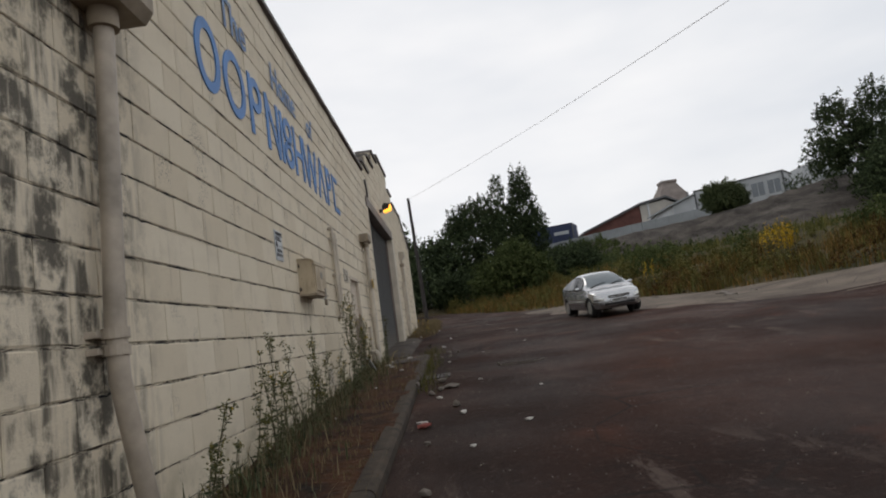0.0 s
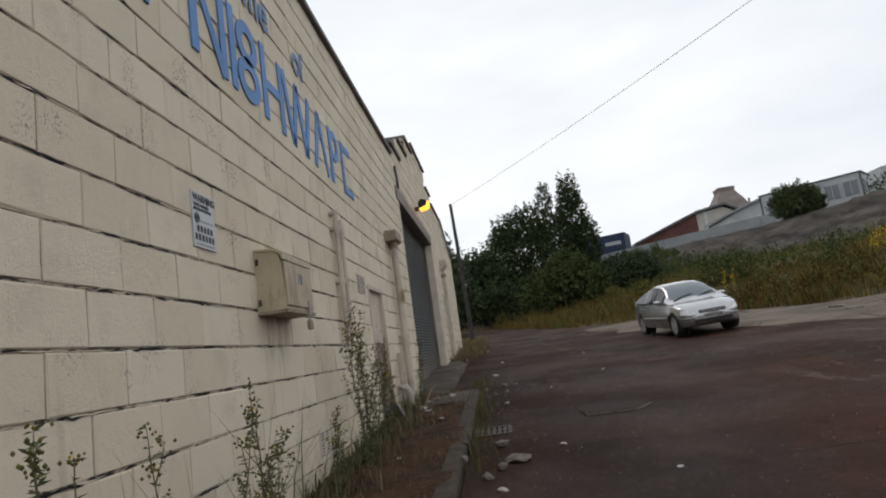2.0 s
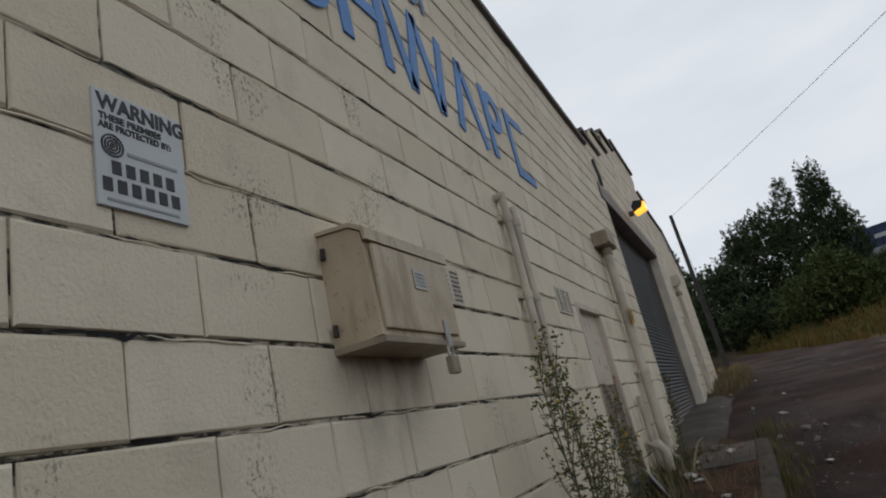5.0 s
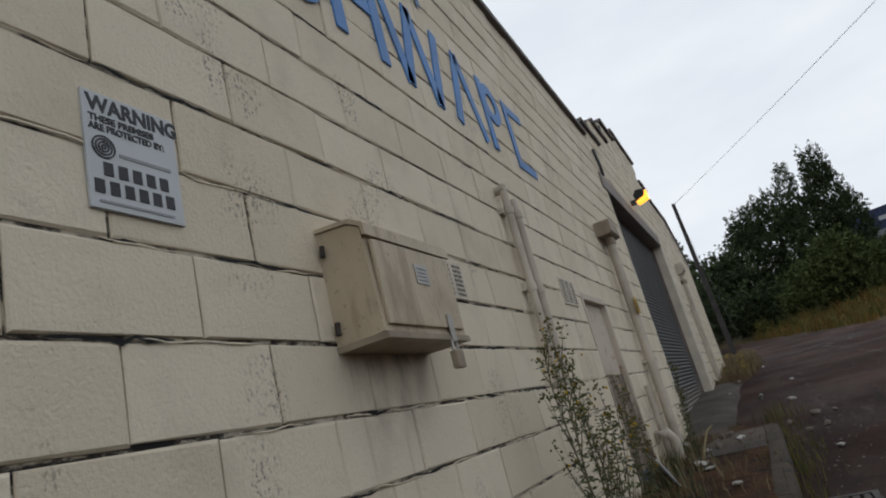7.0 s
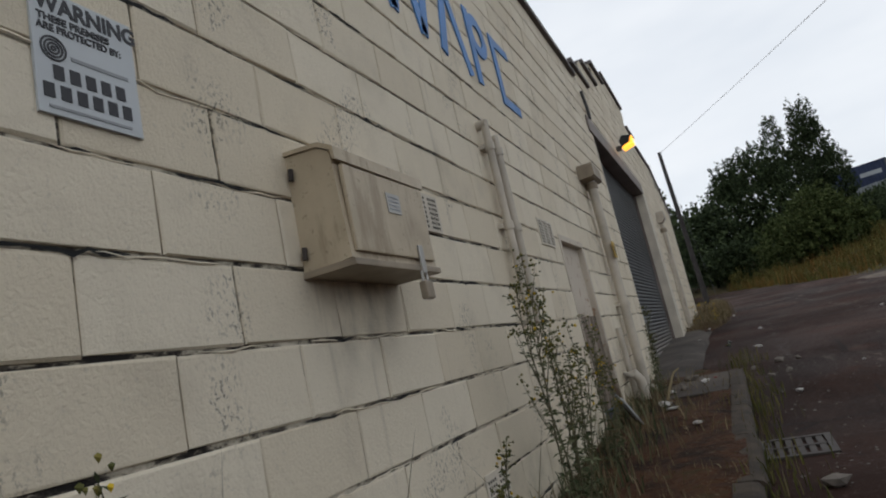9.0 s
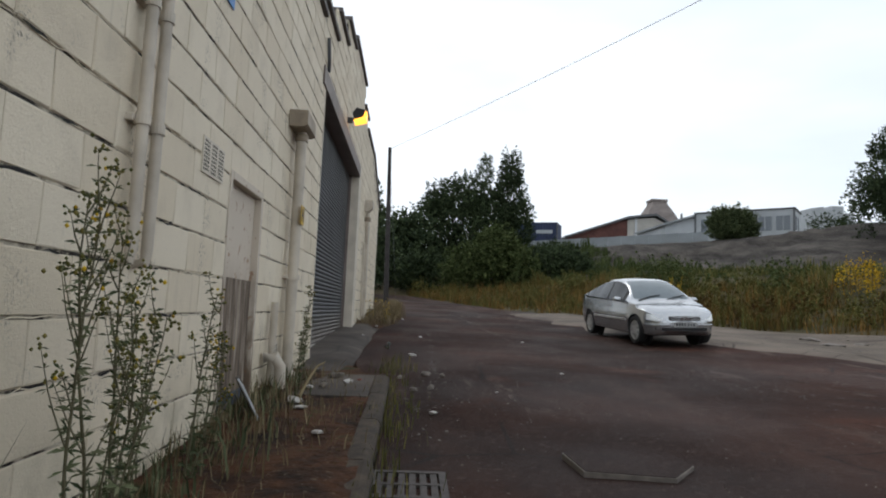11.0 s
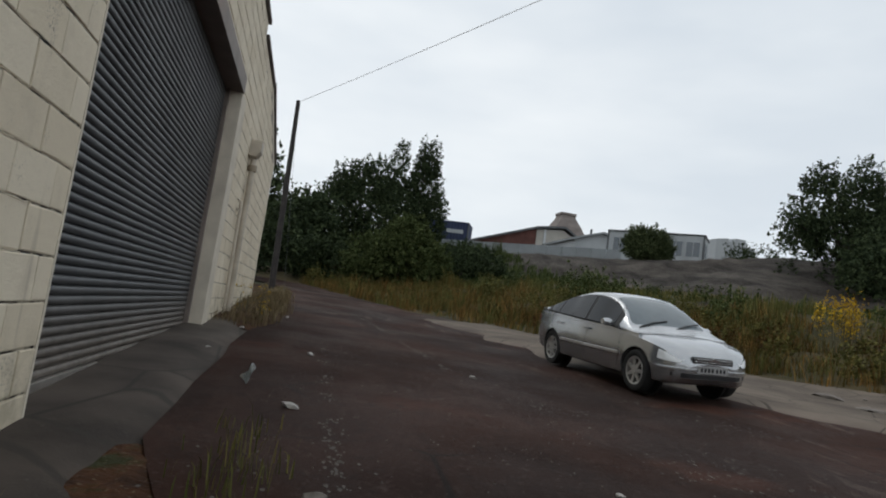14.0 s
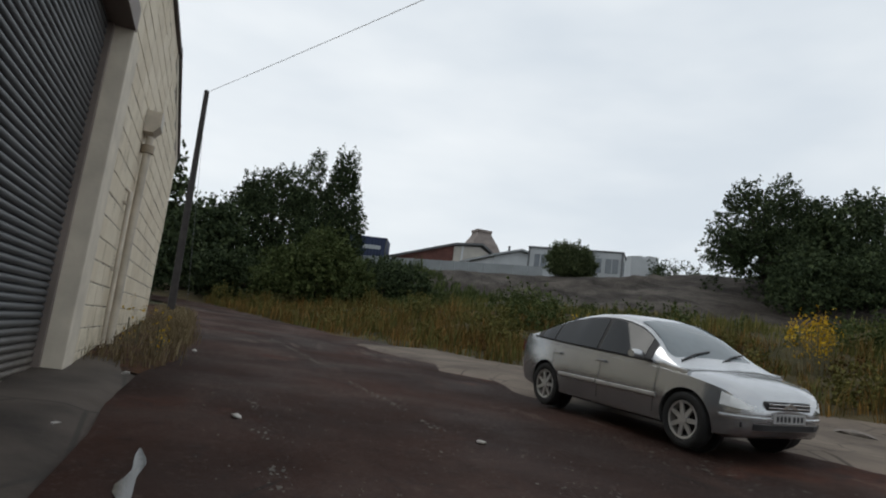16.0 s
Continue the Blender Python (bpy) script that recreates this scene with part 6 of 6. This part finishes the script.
longb = thing("storage_building", (2.4, 0, -0.65), "long low pale grey clad building with an open dark bay", "building")
part("wall", Shape().prism([(24.4, PZ), (33.2, PZ), (33.2, 11.6), (27.2, 12.5), (24.4, 11.6)], "y", 70, 78), M_GREYCLAD, longb)
part("roof", Shape().prism([(24.1, 11.55), (27.2, 12.55), (33.5, 11.62), (33.5, 11.8), (27.2, 12.75), (24.1, 11.75)], "y", 69.6, 78.4), M_GREYCLAD2, longb)
part("open_bay", Shape().box(26.9, 69.85, PZ + 0.3, 32.4, 69.99, PZ + 2.0), M_DARK, longb, "dark open bay")
part("bay_rail", Shape().box(26.9, 69.75, PZ + 1.2, 32.4, 69.84, PZ + 1.35), M_GREYCLAD, longb)
part("vent_pipe", Shape().tube([(27.4, 73, 12.3), (27.4, 73, 13.4)], 0.12, 8), M_TRIM, longb)
part("post", Shape().box(26.6, 69.8, PZ, 26.9, 69.99, 11.0), M_WHITE, longb)


def cabin(place, turn, length, depth, height, wins, label):
    c = thing("site_cabin", place, label, "cabin", turn=turn)
    part("body", Shape().box(-length, 0, 0, 0, depth, height, 0.03), M_GREYCLAD, c)
    part("roof_edge", Shape().box(-length - 0.08, -0.08, height, 0.08, depth + 0.08, height + 0.12, 0.02), M_TRIM, c)
    part("corner_post", Shape().box(-0.1, -0.05, 0, 0.05, 0.1, height), M_TRIM, c)
    part("corner_post", Shape().box(-length - 0.05, -0.05, 0, -length + 0.1, 0.1, height), M_TRIM, c)
    for x in wins:
        w = part("window", Shape().box(x, -0.03, height * 0.48, x + 1.0, 0.0, height * 0.84), M_WINGLASS, c)
        for dx in (-0.05, 0.475, 1.0):
            part("frame", Shape().box(x + dx, -0.06, height * 0.46, x + dx + 0.05, -0.031, height * 0.86), M_GREYCLAD, w)
    for y in (0.5, 1.5):
        part("window", Shape().box(0.0, y, height * 0.5, 0.03, y + 0.45, height * 0.85), M_WINGLASS, c)
    part("door", Shape().box(0.0, 2.15, 0.1, 0.04, 2.75, 0.8), M_TRIM, c)
    return c


cabin((30.8, 54.6, PZ), -40, 7.5, 3.2, 3.2, (-7.0, -5.6, -4.2, -2.6, -1.3), "pale grey portable site cabin with a row of windows")
blk = thing("office_building", (2, 0, -0.65), "off-white flat-roofed building with stepped parapets", "building")
part("wall", Shape().prism([(34.0, PZ), (38.6, PZ), (38.6, 11.1), (37.9, 11.1), (37.9, 12.0), (37.0, 12.0), (37.0, 12.6), (35.9, 12.6), (35.9, 12.2), (35.2, 12.2), (35.2, 12.5), (34.0, 12.3)], "y", 60.5, 66), M_GREYCLAD, blk)
part("doorway", Shape().box(35.0, 60.4, PZ, 37.6, 60.49, PZ + 1.3), M_TRIM, blk, "dark ground floor opening")
part("low_roof", Shape().box(38.6, 60.5, PZ + 1.4, 44.0, 66, PZ + 1.7), M_GREYCLAD, blk)
part("low_wall", Shape().box(38.7, 60.8, PZ, 43.8, 66, PZ + 1.4), M_GREYCLAD2, blk)

# ---- telegraph pole and its wire ----
pole = thing("telegraph_pole", (0.12, 31.3, float(road_z(0, 31)) - 0.1), "dark tarred wooden telegraph pole beside the road", "pole")
part("post", Shape().tube([(0.06, 0, -0.3), (-0.02, 0.02, 3.2), (-0.10, 0.04, 6.2)], [0.10, 0.085, 0.065], 12), M_POLE, pole, smooth=50)
part("stay_wire", Shape().tube([(-0.09, 0.04, 6.0), (0.45, -0.4, 0.1)], 0.004, 5), M_TRIM, pole)
PT = Vector((0.02, 31.34, float(road_z(0, 31)) + 6.05))
wire = thing("overhead_wire", tuple(PT), "pale overhead wire running from the pole across the road", "cable")
run = [Vector((0.34, -0.94, -0.008)) * (k * 1.9) + Vector((0, 0, -1.35 * math.sin(math.pi * k / 30))) for k in range(31)]
part("wire", Shape().tube([tuple(p) for p in run], 0.0075, 5), M_WIRE, wire)
far = PT + run[-1]
pole2 = thing("telegraph_pole", (far.x, far.y, -1.5), "dark tarred wooden telegraph pole across the yard", "pole")
part("post", Shape().tube([(0, 0, -0.5), (0, 0, far.z + 1.7)], [0.15, 0.1], 12), M_POLE, pole2, smooth=50)


# ---- litter and rubble ----
def scrap(name, x, y, size, mat, label, seed, z=None, category="litter", flat=0.35):
    rng = random.Random(seed)
    bm = bmesh.new()
    bmesh.ops.create_icosphere(bm, subdivisions=1, radius=1)
    for v in bm.verts:
        v.co *= rng.uniform(0.6, 1.2)
        v.co.x *= size * rng.uniform(0.9, 1.1)
        v.co.y *= size * 0.65
        v.co.z *= size * flat
    sh = Shape().take(bm)
    base = (float(road_z(x, y)) + wobble(x, y, 0.6, 0.025) if x > 0.98 else float(road_z(1, y)) + 0.09) if z is None else z
    lowest = min(p[2] for p in sh.v)
    ob = part(name, sh, mat)
    ob.matrix_basis = pose(x, y, base - lowest * 0.8, 0, 0, rng.uniform(0, 360))
    return tagged(ob, label, category, "litter on the ground")


bits = [(1.97, 6.69, 0.045), (1.1, 7.05, 0.06), (1.45, 7.3, 0.05), (1.22, 8.3, 0.05), (1.5, 6.0, 0.04), (1.7, 9.4, 0.035), (2.3, 8.4, 0.03), (1.3, 11.9, 0.05), (1.16, 15.5, 0.07), (1.3, 18.1, 0.05), (0.62, 12.6, 0.07), (0.35, 12.3, 0.05), (0.5, 19.0, 0.05), (0.95, 21.3, 0.06), (1.9, 12.9, 0.03), (2.8, 14.2, 0.04), (0.4, 17.1, 0.03), (0.45, 9.2, 0.03), (0.3, 7.4, 0.03), (0.62, 10.9, 0.04), (3.0, 17.8, 0.05)]
for k, (x, y, s) in enumerate(bits):
    scrap("litter_scrap", x, y, s, M_RUBBISH, "small crumpled scrap of dirty white litter", 300 + k)
for k, (x, y, s) in enumerate([(1.12, 6.9, 0.07), (0.7, 12.75, 0.035)]):
    scrap("crushed_can", x, y, s, M_REDRUB, "crushed faded red drink can by the kerb", 350 + k)
for k in range(26):
    rng = random.Random(400 + k)
    x, y = rng.choice([(rng.uniform(1.02, 1.5), rng.uniform(5, 16)), (rng.uniform(8.5, 11), rng.uniform(17, 21)), (rng.uniform(0.1, 0.6), rng.uniform(11.8, 13.6))])
    scrap("rubble", x, y, rng.uniform(0.025, 0.065), M_STONE, "small piece of broken grey rubble", 430 + k, category="stone", flat=0.6)
scrap("flat_stone", 1.35, 9.05, 0.17, M_STONE, "flat broken slab of stone beside the kerb", 470, category="stone", flat=0.18)
scrap("rubble", 0.98, 8.75, 0.05, M_STONE, "pale rubble lump on the kerb", 471, category="stone", flat=0.8)

# loose grit over the road, too small and many to count
rng = np.random.default_rng(55)
grit = Shape()
for _ in range(2000):
    x, y = 0.99 + abs(rng.normal(0, 2.2)), rng.uniform(1.5, 20)
    s = rng.uniform(0.003, 0.010)
    z = float(road_z(x, y)) + wobble(x, y, 0.6, 0.025) + wobble(x, y, 2.3, 0.008)
    a = rng.uniform(0, 6.28, 3)
    grit.add([(x + s * math.cos(q), y + s * math.sin(q), z - 0.002) for q in a[0] + np.array([0, 2.1, 4.2])] + [(x, y, z + s * 0.9)], [(0, 1, 3), (1, 2, 3), (2, 0, 3)])
tagged(part("gravel", grit, M_STONE), "loose pale grit scattered on the tarmac", "gravel", kind="stuff")

# remains of road paint and pale worn tarmac, in flakes
def flakes(name, lines, per, label, mat, seed, wide, size):
    rng = np.random.default_rng(seed)
    sh = Shape()
    for (xa, ya), (xb, yb), keep in lines:
        n = int(math.hypot(xb - xa, yb - ya) * per * keep)
        for _ in range(n):
            t = rng.uniform()
            if noise.noise(Vector((xa * 3 + t * 9, ya, 1.0))) < -0.12:
                continue
            cx, cy = xa + (xb - xa) * t + rng.normal(0, wide), ya + (yb - ya) * t
            r = size * rng.uniform(0.3, 1.2)
            k = int(rng.integers(5, 8))
            a0 = rng.uniform(0, 6.28)
            pts = []
            for q in range(k):
                a = a0 + 6.283 * q / k
                px, py = cx + r * rng.uniform(0.5, 1.0) * math.cos(a), cy + 2.0 * r * rng.uniform(0.5, 1.0) * math.sin(a)
                pts.append((px, py, float(road_z(px, py)) + wobble(px, py, 0.6, 0.025) + wobble(px, py, 2.3, 0.008) + 0.003))
            sh.add(pts, [tuple(range(k))])
    tagged(part(name, sh, mat), label, "road marking", kind="stuff")


M_OLDPAINT = simple("worn_road_paint", (0.095, 0.082, 0.071), 0.85, vary=0.4, scale=14)
flakes("road_paint", [((2.30, 26.5), (2.85, 18.2), 1.0), ((1.46, 18.8), (1.40, 14.0), 0.8)], 70, "worn flaking remains of pale road paint", M_OLDPAINT, 81, 0.03, 0.014)
flakes("worn_tarmac", [((2.9, 17.5), (4.6, 14.0), 1.0), ((3.4, 15.0), (6.0, 12.0), 1.0), ((4.2, 19.5), (6.0, 13.5), 1.0), ((5.5, 15.5), (9.0, 12.0), 1.0), ((1.15, 14.6), (1.2, 9.6), 0.8)], 60, "pale specks of worn-through tarmac", M_OLDPAINT, 82, 0.22, 0.013)

# boards and rubbish by the old door
pic = thing("broken_board", (0.20, 11.25, float(road_z(1, 11.25)) + 0.09), "discarded white picture board leaning at the door", "board")
pic.matrix_basis = pic.matrix_basis @ pose(0, 0, 0.0, 8, -28, 20)
part("board", Shape().box(-0.006, -0.11, 0.0, 0.006, 0.11, 0.24, 0.002), M_WHITE, pic)
part("picture", Shape().box(0.0065, -0.085, 0.03, 0.008, 0.07, 0.2), M_GRASSG, pic, "faded green printed patch")
part("frame", Shape().box(-0.012, 0.11, -0.005, 0.016, 0.135, 0.25, 0.003), M_STONE, pic)
bag = scrap("plastic_bag", 0.33, 11.75, 0.10, M_RUBBISH, "crumpled pale plastic bag by the door", 500, category="litter", flat=0.22)
scrap("plastic_bag", 0.42, 11.55, 0.07, M_RUBBISH, "crumpled pale plastic bag by the door", 501, category="litter", flat=0.22)
stick = thing("fallen_branch", (0.35, 12.1, float(road_z(1, 12.1)) + 0.1), "thin bare fallen branch lying on the soil", "branch")
part("twig", Shape().tube([(0, -0.25, 0.0), (0.03, -0.05, 0.10), (0.06, 0.15, 0.18), (0.1, 0.28, 0.2)], [0.012, 0.010, 0.008, 0.005], 6), M_STRAW, stick)
slab = Shape().box(0.25, 12.0, -0.2, 0.82, 13.05, 0.0, 0.01)
slab.v = [(x, y, z + float(road_z(1, y)) + 0.10) for x, y, z in slab.v]
tagged(part("paving_slab", slab, M_CONC), "bare concrete slab in the soil before the downpipe", "slab")
for k, (x, y) in enumerate([(9.0, 19.4), (9.6, 18.8), (8.7, 18.4)]):
    scrap("broken_slab", x, y, 0.3, M_STONE, "broken edge of tarmac at the hard standing", 520 + k, category="stone", flat=0.18)


# ---- bring the plan to true size ----
for ob in list(scene.objects):
    if ob.parent is None and ob.type in ("MESH", "EMPTY"):
        ob.matrix_basis = Matrix.Scale(SIZE, 4) @ ob.matrix_basis
